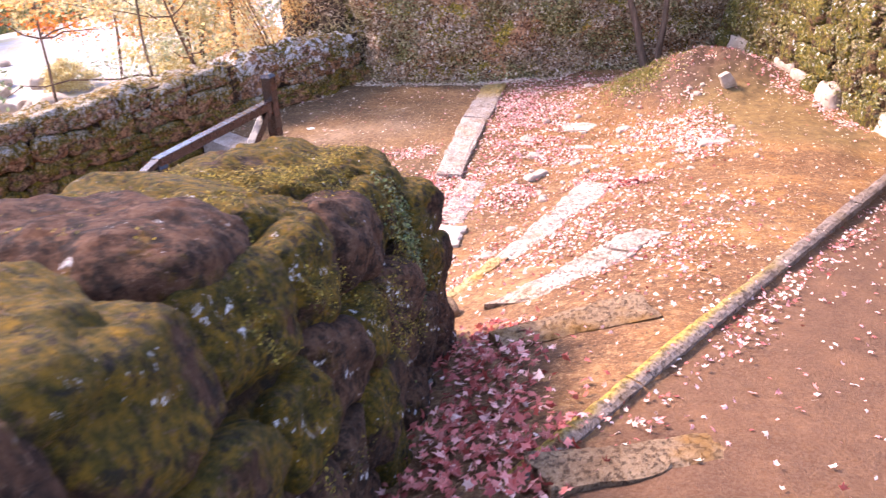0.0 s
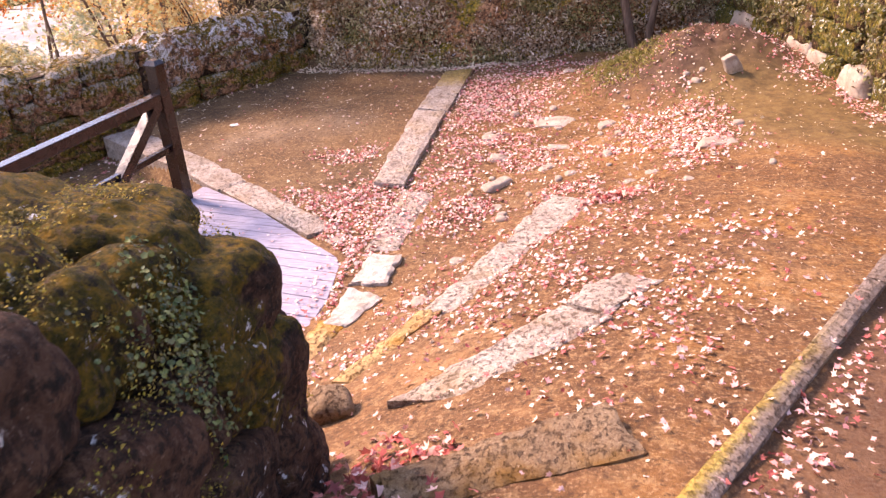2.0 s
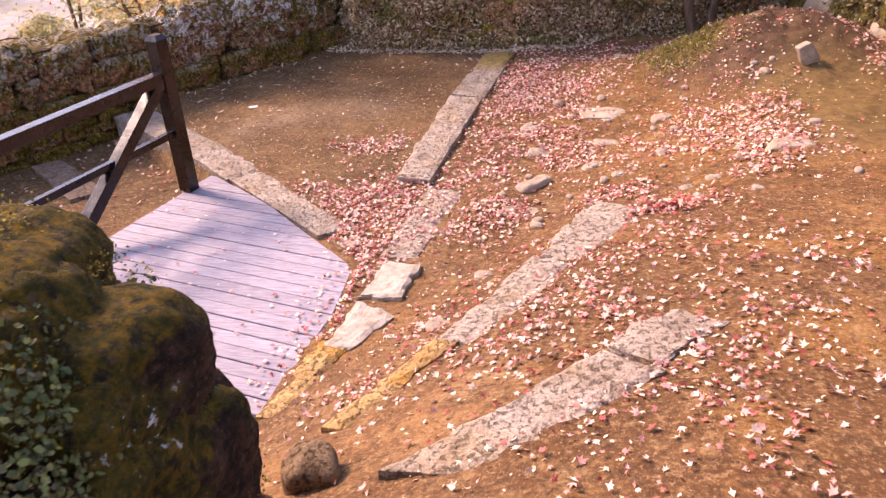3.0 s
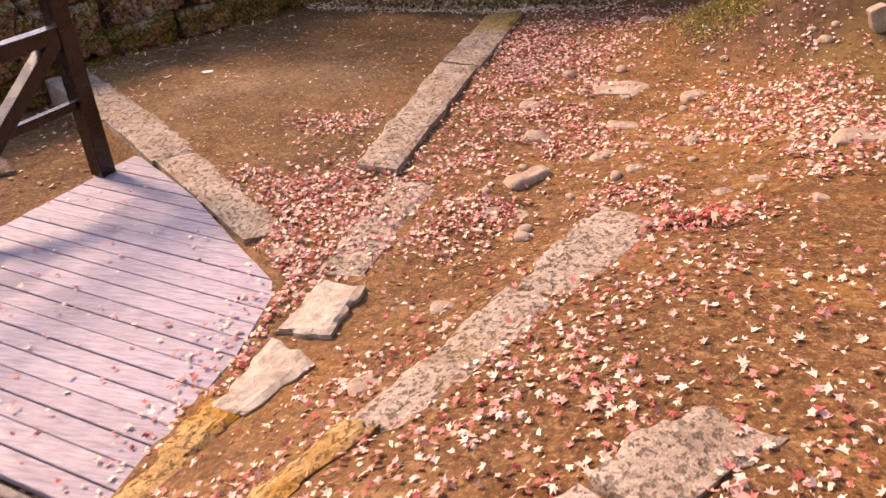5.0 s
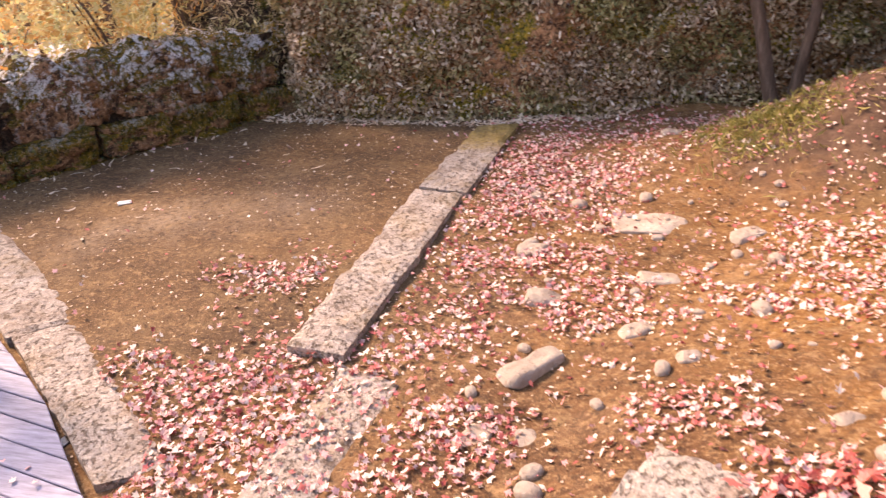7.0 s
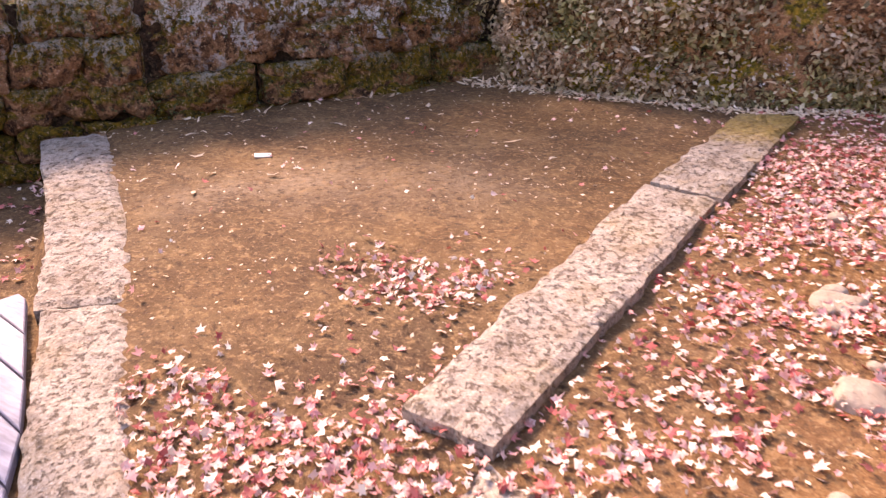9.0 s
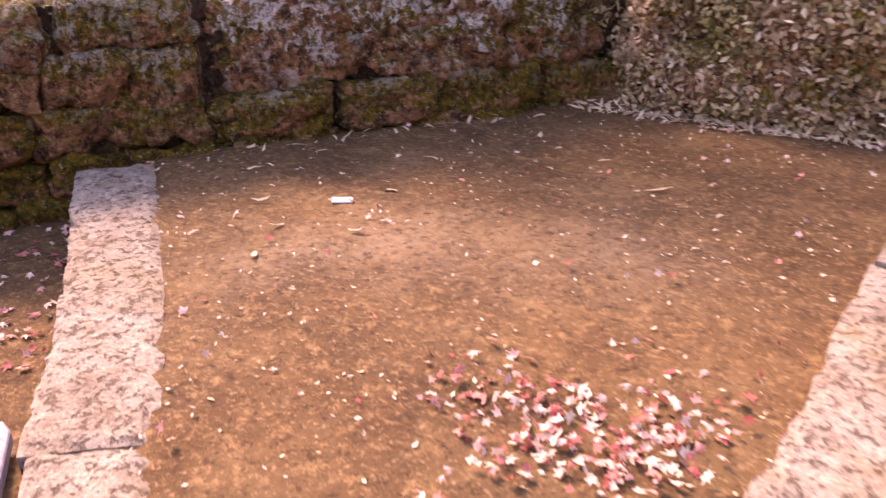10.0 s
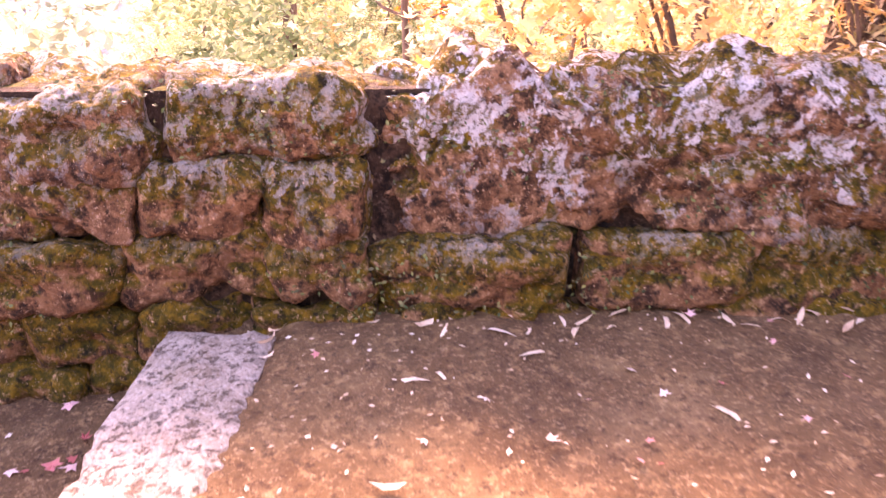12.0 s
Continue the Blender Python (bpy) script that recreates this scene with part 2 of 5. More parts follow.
def mossy_material(name, moss, lichen, low, high, tone=(1.0, 1.0, 1.0), vary=0.0, moss_tone=(1.0, 1.0, 1.0), upward=0.13):
    """Dark volcanic stone; moss on what faces up and in patches, pale lichen between the heights low and high."""
    n = Nodes(name, 0.92, 0.2)
    stone = n.ramp(n.noise(4.5, 7, 0.7), [(0.3, (0.06, 0.034, 0.02)), (0.5, (0.16, 0.10, 0.062)), (0.72, (0.32, 0.22, 0.145))])
    stone = n.mix(n.ramp(n.noise(45, 4, 0.7), [(0.54, 0.0), (0.72, 0.6)]), stone, (0.30, 0.21, 0.145))
    patch = n.math("ADD", n.noise(3.1, 7, 0.66), n.math("MULTIPLY", n.up(), upward))
    green = n.ramp(n.noise(26, 5, 0.7), [(0.3, (0.028, 0.034, 0.006)), (0.45, (0.085, 0.08, 0.012)), (0.62, (0.24, 0.17, 0.02)), (0.78, (0.38, 0.25, 0.03))])
    green = n.mix(1.0, green, moss_tone, "MULTIPLY")
    patch = n.math("ADD", patch, n.math("MULTIPLY", n.single(), vary))
    mk = n.remap(patch, 0.64 - moss * 0.22, 0.72 - moss * 0.22)
    stone = n.mix(n.ramp(n.noise(15, 6, 0.75), [(0.40, 0.9), (0.53, 0.0)]), stone, (0.018, 0.010, 0.007))
    stone = n.mix(n.math("MULTIPLY", n.single(), 0.6), stone, n.mix(1.0, stone, (1.5, 1.3, 1.15), "MULTIPLY"))
    stone = n.mix(1.0, stone, tone, "MULTIPLY")
    c = n.mix(mk, stone, green)
    c = n.mix(n.ramp(n.noise(30, 5, 0.75), [(0.57, 0.0), (0.66, 0.75)]), c, n.mix(1.0, tone, (0.36, 0.27, 0.20), "MULTIPLY"))
    c = n.mix(n.ramp(n.noise(75, 4, 0.7), [(0.62, 0.0), (0.68, 0.7)]), c, n.mix(1.0, tone, (0.55, 0.45, 0.36), "MULTIPLY"))
    c = n.mix(n.ramp(n.noise(22, 5, 0.7), [(0.37, 0.85), (0.47, 0.0)]), c, (0.014, 0.010, 0.006))
    z = n.xyz(2)
    lm = n.remap(n.plain("ADD", n.plain("MULTIPLY", n.noise(6.5, 7, 0.7, n.stretch(1, 1, 0.8)), 0.55), n.plain("ADD", n.plain("MULTIPLY", n.noise(23, 5, 0.65), 0.45), n.plain("MULTIPLY", n.remap(n.xyz(2), 0.35, 0.85), 0.032 if low > -0.5 else 0.0))), 0.64 - lichen * 0.2, 0.675 - lichen * 0.2)
    lm = n.math("MULTIPLY", lm, n.remap(z, low, high))
    if low > -0.5:
        run = n.plain("ADD", n.plain("ADD", n.plain("MULTIPLY", n.xyz(0), -0.538), n.plain("MULTIPLY", n.xyz(1), -0.843)), 9.98)
        lm = n.math("MULTIPLY", lm, n.math("SUBTRACT", 1.0, n.math("MULTIPLY", n.remap(n.plain("ADD", run, n.plain("MULTIPLY", n.noise(2.0, 4), 0.6)), 2.55, 2.75), 0.55)))
    lm = n.math("MULTIPLY", lm, n.ramp(n.noise(1.7, 3, 0.5), [(0.36, 0.3), (0.50, 1.0)]))
    lm = n.math("MULTIPLY", lm, n.ramp(n.noise(55, 4, 0.7), [(0.36, 0.1), (0.48, 0.95)]))
    lm = n.math("MULTIPLY", lm, n.ramp(n.noise(19, 6, 0.75), [(0.42, 0.1), (0.52, 1.0)]))
    c = n.mix(lm, c, n.ramp(n.noise(12, 4, 0.6), [(0.3, (0.64, 0.56, 0.50)), (0.6, (0.92, 0.87, 0.82))]))
    h = n.math("ADD", n.noise(20, 7, 0.75), n.math("MULTIPLY", n.noise(85, 4, 0.7), n.math("MULTIPLY", mk, 0.5)))
    return n.done(c, h, 1.0, 0.05)


def wood_material(name, dark, mid, light, rough, along):
    n = Nodes(name, rough, 0.5)
    g = n.noise(6, 6, 0.65, n.stretch(*along))
    c = n.ramp(g, [(0.3, dark), (0.52, mid), (0.75, light)])
    c = n.mix(n.math("MULTIPLY", n.single(), 0.35), c, mid, "MULTIPLY")
    return n.done(c, g, 0.25, 0.004, n.ramp(n.noise(9, 4), [(0.3, rough - 0.1), (0.7, rough + 0.15)]))


def leaf_material(name, stops, rough=0.6, through=0.25, patches=None):
    """patches: a second set of stops that takes over in broad drifts."""
    n = Nodes(name, rough, 0.35)
    c = n.ramp(n.island(), stops)
    if patches:
        c = n.mix(n.ramp(n.noise(1.15, 5, 0.65, n.stretch(1.0, 1.0, 1.7)), [(0.44, 0.0), (0.56, 0.9)]), c, n.ramp(n.island(), patches))
    c = n.mix(n.ramp(n.noise(30, 3), [(0.4, 0.0), (0.7, 0.35)]), c, (0.30, 0.15, 0.08))
    m = n.done(c)
    n.b.inputs["Subsurface Weight"].default_value = 0.0
    if through:
        tr = n.node("ShaderNodeBsdfTranslucent")
        n.link(c, tr.inputs["Color"])
        mx = n.node("ShaderNodeMixShader")
        mx.inputs[0].default_value = through
        n.link(n.b.outputs[0], mx.inputs[1])
        n.link(tr.outputs[0], mx.inputs[2])
        n.link(mx.outputs[0], n.t.nodes["Material Output"].inputs["Surface"])
    return m


def bark_material():
    n = Nodes("bark", 0.9, 0.2)
    g = n.noise(5, 6, 0.7, n.stretch(4, 4, 0.7))
    return n.done(n.ramp(g, [(0.3, (0.06, 0.035, 0.022)), (0.55, (0.15, 0.092, 0.06)), (0.75, (0.25, 0.17, 0.12))]), g, 0.8, 0.02)


DIRT = dirt_material()
SLAB = slab_material("pitted_stone", 0.25)
OCHRE_SLAB = slab_material("ochre_mossed_stone", 0.95, 1.1, (1.05, 0.80, 0.40))
HALF_MOSSED = slab_material("half_mossed_stone", 0.6, 1.0, (1.0, 0.97, 0.93), far_moss=True)
STEP_STONE = slab_material("dirty_step_stone", 0.9, 0.55, (1.0, 0.78, 0.52))
KERB_STONE = slab_material("kerb_stone", 0.3, 0.55, (1.0, 0.90, 0.84), True)
NEAR_STONE = mossy_material("mossy_boulder", 0.60, 0.20, -1.0, 0.0, (0.42, 0.31, 0.25), 0.14, (0.78, 0.60, 0.32), 0.14)
BARE_STONE = mossy_material("bare_brown_boulder", 0.22, 0.24, -1.0, 0.0, (0.46, 0.35, 0.29), 0.0, (0.6, 0.42, 0.35), 0.0)
BANK_SOIL = mossy_material("bank_soil", 0.5, 0.3, -1.0, 0.0, (2.2, 1.8, 1.4), 0.0, (2.2, 1.9, 1.8))
MOSS_MASS = mossy_material("moss_mass", 0.65, 0.1, -1.0, 0.0, (0.27, 0.2, 0.15), 0.0, (0.6, 0.42, 0.3), 0.05)
FAR_STONE = mossy_material("lichened_stone", 0.54, 0.64, 0.08, 0.6, (2.05, 1.58, 1.16), 0.10, (1.25, 0.95, 0.52), 0.18)
RIGHT_STONE = mossy_material("bank_wall_stone", 0.72, 0.42, -1.0, 0.0, (0.78, 0.66, 0.46), 0.08)
CORE = mossy_material("wall_core", 0.2, 0.0, 5.0, 6.0, (0.5, 0.45, 0.4))
POST_WOOD = wood_material("brown_painted_wood", (0.006, 0.0025, 0.0025), (0.013, 0.005, 0.004), (0.028, 0.011, 0.008), 0.24, (3, 3, 0.6))
pb = POST_WOOD.node_tree.nodes["Principled BSDF"]
pb.inputs["Coat Weight"].default_value, pb.inputs["Coat Roughness"].default_value, pb.inputs["Coat IOR"].default_value = 0.25, 0.08, 1.5
pb.inputs["Specular IOR Level"].default_value = 0.32
DECK_WOOD = wood_material("weathered_deck_wood", (0.205, 0.17, 0.19), (0.325, 0.28, 0.315), (0.43, 0.395, 0.44), 0.62, (1.2, 9, 9))
FALLEN = leaf_material("fallen_maple_leaves", [(0.0, (0.26, 0.035, 0.03)), (0.16, (0.54, 0.12, 0.10)), (0.38, (0.72, 0.33, 0.29)), (0.62, (0.78, 0.48, 0.41)), (0.86, (0.84, 0.63, 0.49)), (1.0, (0.87, 0.74, 0.56))], 0.55, 0.1)
RED_FALLEN = leaf_material("red_fallen_leaves", [(0.0, (0.22, 0.03, 0.025)), (0.3, (0.46, 0.07, 0.05)), (0.6, (0.64, 0.17, 0.13)), (0.85, (0.74, 0.32, 0.25)), (1.0, (0.82, 0.54, 0.42))], 0.55, 0.1)
PALE_LEAF = leaf_material("dry_pale_leaf", [(0.0, (0.62, 0.40, 0.24)), (0.5, (0.78, 0.58, 0.38)), (1.0, (0.86, 0.72, 0.54))], 0.6, 0.1)
IVY = leaf_material("ivy_leaves", [(0.0, (0.11, 0.066, 0.03)), (0.45, (0.40, 0.26, 0.14)), (0.8, (0.62, 0.44, 0.28)), (0.95, (0.72, 0.55, 0.38)), (1.0, (0.84, 0.72, 0.56))], 0.55, 0.2, [(0.0, (0.06, 0.065, 0.016)), (0.4, (0.20, 0.18, 0.05)), (0.75, (0.38, 0.32, 0.10)), (0.92, (0.58, 0.45, 0.20)), (1.0, (0.76, 0.62, 0.40))])
WALL_IVY = leaf_material("wall_creeper_leaves", [(0.0, (0.04, 0.033, 0.010)), (0.5, (0.11, 0.08, 0.024)), (0.88, (0.20, 0.145, 0.045)), (1.0, (0.40, 0.29, 0.14))], 0.6, 0.15, [(0.0, (0.05, 0.06, 0.014)), (0.6, (0.14, 0.15, 0.032)), (1.0, (0.28, 0.26, 0.08))])
MOSS_TUFT = leaf_material("moss_tufts", [(0.0, (0.03, 0.034, 0.005)), (0.4, (0.12, 0.10, 0.012)), (0.75, (0.28, 0.20, 0.02)), (1.0, (0.48, 0.32, 0.035))], 0.85, 0.2)
SMALL_IVY = leaf_material("small_creeper_leaves", [(0.0, (0.025, 0.04, 0.008)), (0.6, (0.07, 0.10, 0.02)), (1.0, (0.20, 0.21, 0.05))], 0.5, 0.15)
YELLOW = leaf_material("yellow_leaves", [(0.0, (0.40, 0.32, 0.10)), (0.5, (0.58, 0.48, 0.20)), (1.0, (0.76, 0.68, 0.42))], 0.5, 0.5)
GOLD = leaf_material("golden_leaves", [(0.0, (0.58, 0.27, 0.07)), (0.4, (0.70, 0.44, 0.15)), (0.75, (0.76, 0.60, 0.27)), (1.0, (0.60, 0.60, 0.26))], 0.5, 0.55)
ORANGE = leaf_material("orange_maple_leaves", [(0.0, (0.52, 0.09, 0.012)), (0.5, (0.72, 0.21, 0.015)), (1.0, (0.78, 0.36, 0.03))], 0.5, 0.45)
GREEN = leaf_material("green_leaves", [(0.0, (0.07, 0.12, 0.045)), (0.5, (0.15, 0.22, 0.09)), (1.0, (0.34, 0.40, 0.19))], 0.5, 0.6)
PALE_GREEN = leaf_material("pale_green_leaves", [(0.0, (0.20, 0.24, 0.12)), (0.4, (0.34, 0.37, 0.21)), (0.75, (0.52, 0.51, 0.33)), (1.0, (0.74, 0.70, 0.54))], 0.5, 0.6)
DRY_GRASS = leaf_material("dry_grass", [(0.0, (0.12, 0.13, 0.02)), (0.5, (0.26, 0.22, 0.04)), (1.0, (0.46, 0.36, 0.10))], 0.7, 0.2)
BARK = bark_material()
rn = Nodes("pale_rock", 0.9, 0.25)
ROCK = rn.done(rn.mix(rn.ramp(rn.noise(30, 5, 0.7), [(0.32, 0.7), (0.44, 0.0)]), rn.ramp(rn.noise(5, 6, 0.7), [(0.3, (0.29, 0.205, 0.14)), (0.6, (0.46, 0.36, 0.265)), (0.8, (0.60, 0.50, 0.40))]), (0.18, 0.11, 0.065)), rn.noise(25, 6, 0.7), 0.8, 0.02)
rp = Nodes("pale_cream_stone", 0.85, 0.3)
PALE_ROCK = rp.done(rp.mix(rp.ramp(rp.noise(9, 6, 0.7), [(0.35, 0.65), (0.5, 0.0)]), rp.ramp(rp.noise(4, 6, 0.7), [(0.3, (0.32, 0.25, 0.18)), (0.6, (0.50, 0.43, 0.35))]), (0.17, 0.10, 0.05)), rp.noise(16, 6, 0.7), 0.8, 0.03)
pn = Nodes("white_scrap", 0.7, 0.3)
SCRAP = pn.done(pn.ramp(pn.noise(30, 4), [(0.3, (0.62, 0.56, 0.48)), (0.7, (0.84, 0.80, 0.74))]))


# ---- builders ----
def part(name, bm, material, parent=None, label="", smooth=False):
    me = bpy.data.meshes.new(name)
    bmesh.ops.recalc_face_normals(bm, faces=bm.faces)
    bm.to_mesh(me)
    bm.free()
    me.materials.append(material)
    if smooth:
        me.shade_smooth()
    ob = new(name, me)
    ob.parent = parent
    return tagged(ob, label)


def raw(name, verts, faces, material, parent=None, smooth=False):
    me = bpy.data.meshes.new(name)
    me.from_pydata(verts.tolist() if hasattr(verts, "tolist") else verts, [], faces.tolist() if hasattr(faces, "tolist") else faces)
    me.materials.append(material)
    if smooth:
        me.shade_smooth()
    ob = new(name, me)
    ob.parent = parent
    return ob


def box(bm, sx, sy, sz, m, bevel=0.0):
    b = bmesh.new()
    bmesh.ops.create_cube(b, size=1)
    bmesh.ops.scale(b, vec=(sx, sy, sz), verts=b.verts)
    if bevel:
        bmesh.ops.bevel(b, geom=b.edges[:], offset=bevel, segments=2, affect="EDGES", profile=0.6)
    bmesh.ops.transform(b, matrix=m, verts=b.verts)
    me = bpy.data.meshes.new("tmp")
    b.to_mesh(me)
    b.free()
    bm.from_mesh(me)
    bpy.data.meshes.remove(me)


def beam(bm, a, b, w, h, bevel=0.006):
    a, b = Vector(a), Vector(b)
    d = b - a
    m = Matrix.Translation((a + b) / 2) @ d.to_track_quat("Y", "Z").to_matrix().to_4x4()
    box(bm, w, d.length, h, m, bevel)


def boulder(sx, sy, sz, seed, cuts=7, power=5.0, rough=0.10, facets=0, cut=(0.52, 0.82), crag=0.0):
    """A rounded, uneven stone of that size round its own centre."""
    bm = bmesh.new()
    bmesh.ops.create_cube(bm, size=2)
    bmesh.ops.subdivide_edges(bm, edges=bm.edges[:], cuts=cuts, use_grid_fill=True)
    off = Vector((seed * 7.13, seed * 3.7, seed * 1.9))
    small = min(sx, sy, sz)
    for v in bm.verts:
        p = v.co
        k = (abs(p.x) ** power + abs(p.y) ** power + abs(p.z) ** power) ** (1 / power)
        q = p / k
        w = Vector((q.x * sx / 2, q.y * sy / 2, q.z * sz / 2))
        d = noise.noise(w * 2.6 + off) * rough * 1.1 + noise.noise(w * 7 + off) * rough * 0.5 + noise.noise(w * 17 + off) * rough * 0.2
        if crag:
            r1 = noise.noise(w * 9 + off)
            d += crag * (noise.noise(Vector((w.x * 5, w.y * 5, w.z * 11)) + off) + 0.7 * abs(r1) * (1 if r1 > 0 else -1.6) + 0.5 * noise.noise(w * 28 + off))
        v.co = w + q.normalized() * d * small * 2
    rnd = random.Random(int(seed * 100))
    for _ in range(facets):
        n = Vector((rnd.gauss(0, 1), rnd.gauss(0, 1), rnd.gauss(0, 0.8))).normalized()
        lim = 0.5 * (abs(n.x) * sx + abs(n.y) * sy + abs(n.z) * sz) * rnd.uniform(*cut)
        for v in bm.verts:
            over = v.co.dot(n) - lim
            if over > 0:
                v.co -= n * over * 0.9
    return bm


def smoothstep(v, lo, hi):
    k = np.clip((v - lo) / (hi - lo), 0, 1)
    return k * k * (3 - 2 * k)


def vnoise(x, y, scale, seed=0):
    """Value noise for arrays."""
    x, y = np.asarray(x, float) * scale + seed * 17.3, np.asarray(y, float) * scale + seed * 5.1
    xi, yi = np.floor(x), np.floor(y)
    fx, fy = x - xi, y - yi
    fx, fy = fx * fx * (3 - 2 * fx), fy * fy * (3 - 2 * fy)

    def h(a, b):
        s = np.sin(a * 127.1 + b * 311.7 + seed) * 43758.5453
        return s - np.floor(s)

    return (h(xi, yi) * (1 - fx) + h(xi + 1, yi) * fx) * (1 - fy) + (h(xi, yi + 1) * (1 - fx) + h(xi + 1, yi + 1) * fx) * fy


# ---- plan ----
CORNER = np.array((-1.90, 13.05))          # where the far wall meets the bank
ALONG = np.array((-0.538, -0.843))         # along the far wall
INTO = np.array((0.843, -0.538))           # from the far wall into the court
KERB_A, KERB_DIR = np.array((1.145, 3.38)), np.array((0.559, 0.829))
MOUND = np.array((3.25, 12.1))


def height(x, y):
    """The ground's height."""
    x, y = np.asarray(x, float), np.asarray(y, float)
    a = np.clip(x, -1.0, 4.6) - 1.5
    b = np.clip(y, -2.0, 13.0) - 6
    g = 0.642 + 0.24 * a - 0.214 * b + 0.05 * a * b + 0.003 * b * b - 0.087 * a * a
    z = 0.08 * np.logaddexp(0, g / 0.08)
    z = z - 0.05 * smoothstep((x - KERB_A[0]) * 0.829 - (y - KERB_A[1]) * 0.559, 0.06, 0.11) * smoothstep(y, 2.6, 3.4) * (1 - smoothstep(y, 8.3, 9.3))
    d2 = ((x - MOUND[0]) / 1.0) ** 2 + ((y - MOUND[1]) / 0.95) ** 2
    z = z + 0.55 * np.exp(-d2 * 0.9) + np.exp(-d2) * (0.16 * (vnoise(x, y, 4.5, 6) - 0.5) + 0.10 * (vnoise(x, y, 11, 7) - 0.5))
    # the lower strip beside the deck
    side = (x + 0.35) * 0.625 + (y - 8.2) * 0.781
    low = (1 - smoothstep(side, -0.30, -0.22) * (x > -1.72) - smoothstep(side, -0.19, -0.10) * (x <= -1.72)) * (1 - smoothstep(x, -0.24, -0.15))
    drop = 0.26 + 0.25 * np.clip(6.4 - y, 0, 4)
    z = z * (1 - low) - drop * low
    z = z - 0.05 * (1 - smoothstep(np.abs(side + 0.08), 0.21, 0.26)) * (1 - low) * (1 - smoothstep(x, -0.45, -0.3)) * smoothstep(x, -3.6, -3.4)
    # behind the far wall the ground falls away to the valley
    back = -((x - CORNER[0]) * INTO[0] + (y - CORNER[1]) * INTO[1])
    fall = smoothstep(back, 0.15, 3.2)
    z = z * (1 - fall) + (-2.6 - 7.0 * smoothstep(back, 24, 46) + 22.0 * smoothstep(back, 55, 160)) * fall
    # rise behind the bank
    z = z + 1.4 * smoothstep(y - 0.3 * x, 13.4, 15.5) * (1 - fall)
    rough = 0.028 * (vnoise(x, y, 2.2, 1) - 0.5) + 0.014 * (vnoise(x, y, 7, 2) - 0.5) + 0.005 * (vnoise(x, y, 22, 3) - 0.5)
    stony = smoothstep(x, 0.4, 1.0) * smoothstep(y, 8.0, 8.6)
    return z + rough * (0.7 + 1.3 * stony)


def hz(x, y):
    return float(height(x, y))


# ---- ground ----
def spread(lo, hi, step, reach, n=22):
    g = np.geomspace(step * 2, reach, n)
    return np.concatenate((lo - g[::-1], np.arange(lo, hi + step / 2, step), hi + g))


gx, gy = spread(-4.2, 6.0, 0.055, 500), spread(0.0, 15.0, 0.055, 500)
X, Y = np.meshgrid(gx, gy, indexing="ij")
V = np.stack((X, Y, height(X, Y)), -1).reshape(-1, 3)
ny = len(gy)
I = (np.arange(len(gx) - 1)[:, None] * ny + np.arange(ny - 1)[None, :]).reshape(-1)
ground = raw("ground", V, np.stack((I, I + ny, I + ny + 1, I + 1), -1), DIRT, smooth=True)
tagged(ground, "orange-brown packed dirt strewn with leaves", "ground", kind="structure")


# ---- stone slabs ----
def slab(corners, z, thick, seed, label, material=SLAB, name="stone_slab", ragged=0.03, group="stone slabs set in the court", step=0.04):
    """A worn slab over four corners (a, b, c, d in order); z: heights at those corners."""
    a, b, c, d = (np.array(p, float) for p in corners)
    nu = max(4, int(np.linalg.norm(b - a) / step))
    nv = max(4, int(np.linalg.norm(d - a) / step))
    U, W = np.meshgrid(np.linspace(0, 1, nu + 1), np.linspace(0, 1, nv + 1), indexing="ij")
    blend = [((1 - U) * (1 - W)), (U * (1 - W)), (U * W), ((1 - U) * W)]
    P = sum(k[..., None] * p for k, p in zip(blend, (a, b, c, d)))
    Z = sum(k * h for k, h in zip(blend, z))
    edge = np.minimum(np.minimum(U * nu, (1 - U) * nu), np.minimum(W * nv, (1 - W) * nv))
    mid = (a + b + c + d) / 4
    n1, n2 = vnoise(P[..., 0], P[..., 1], 6, seed) - 0.5, vnoise(P[..., 0], P[..., 1], 21, seed + 3) - 0.5
    out = P - mid
    out = out / np.maximum(np.linalg.norm(out, axis=-1, keepdims=True), 1e-3)
    P = P + out * ((n1 * 1.6 + n2) * ragged * (edge < 0.5))[..., None]
    Z = Z + 0.012 * n1 + 0.012 * n2 - 0.012 * (edge < 0.5)
    top = np.concatenate((P, Z[..., None]), -1).reshape(-1, 3)
    rim = [(i, 0) for i in range(nu)] + [(nu, j) for j in range(nv)] + [(i, nv) for i in range(nu, 0, -1)] + [(0, j) for j in range(nv, 0, -1)]
    ids = [i * (nv + 1) + j for i, j in rim]
    low = top[ids].copy()
    low[:, 2] -= thick
    faces = [[i * (nv + 1) + j, (i + 1) * (nv + 1) + j, (i + 1) * (nv + 1) + j + 1, i * (nv + 1) + j + 1] for i in range(nu) for j in range(nv)]
    n0, k = len(top), len(ids)
    faces += [[ids[(i + 1) % k], ids[i], n0 + i, n0 + (i + 1) % k] for i in range(k)]
    faces.append([n0 + i for i in range(k)])
    bm = bmesh.new()
    vs = [bm.verts.new(v) for v in np.concatenate((top, low))]
    for f in faces:
        bm.faces.new([vs[i] for i in f])
    ob = part(name, bm, material)
    return tagged(ob, label, "stone slab", group)


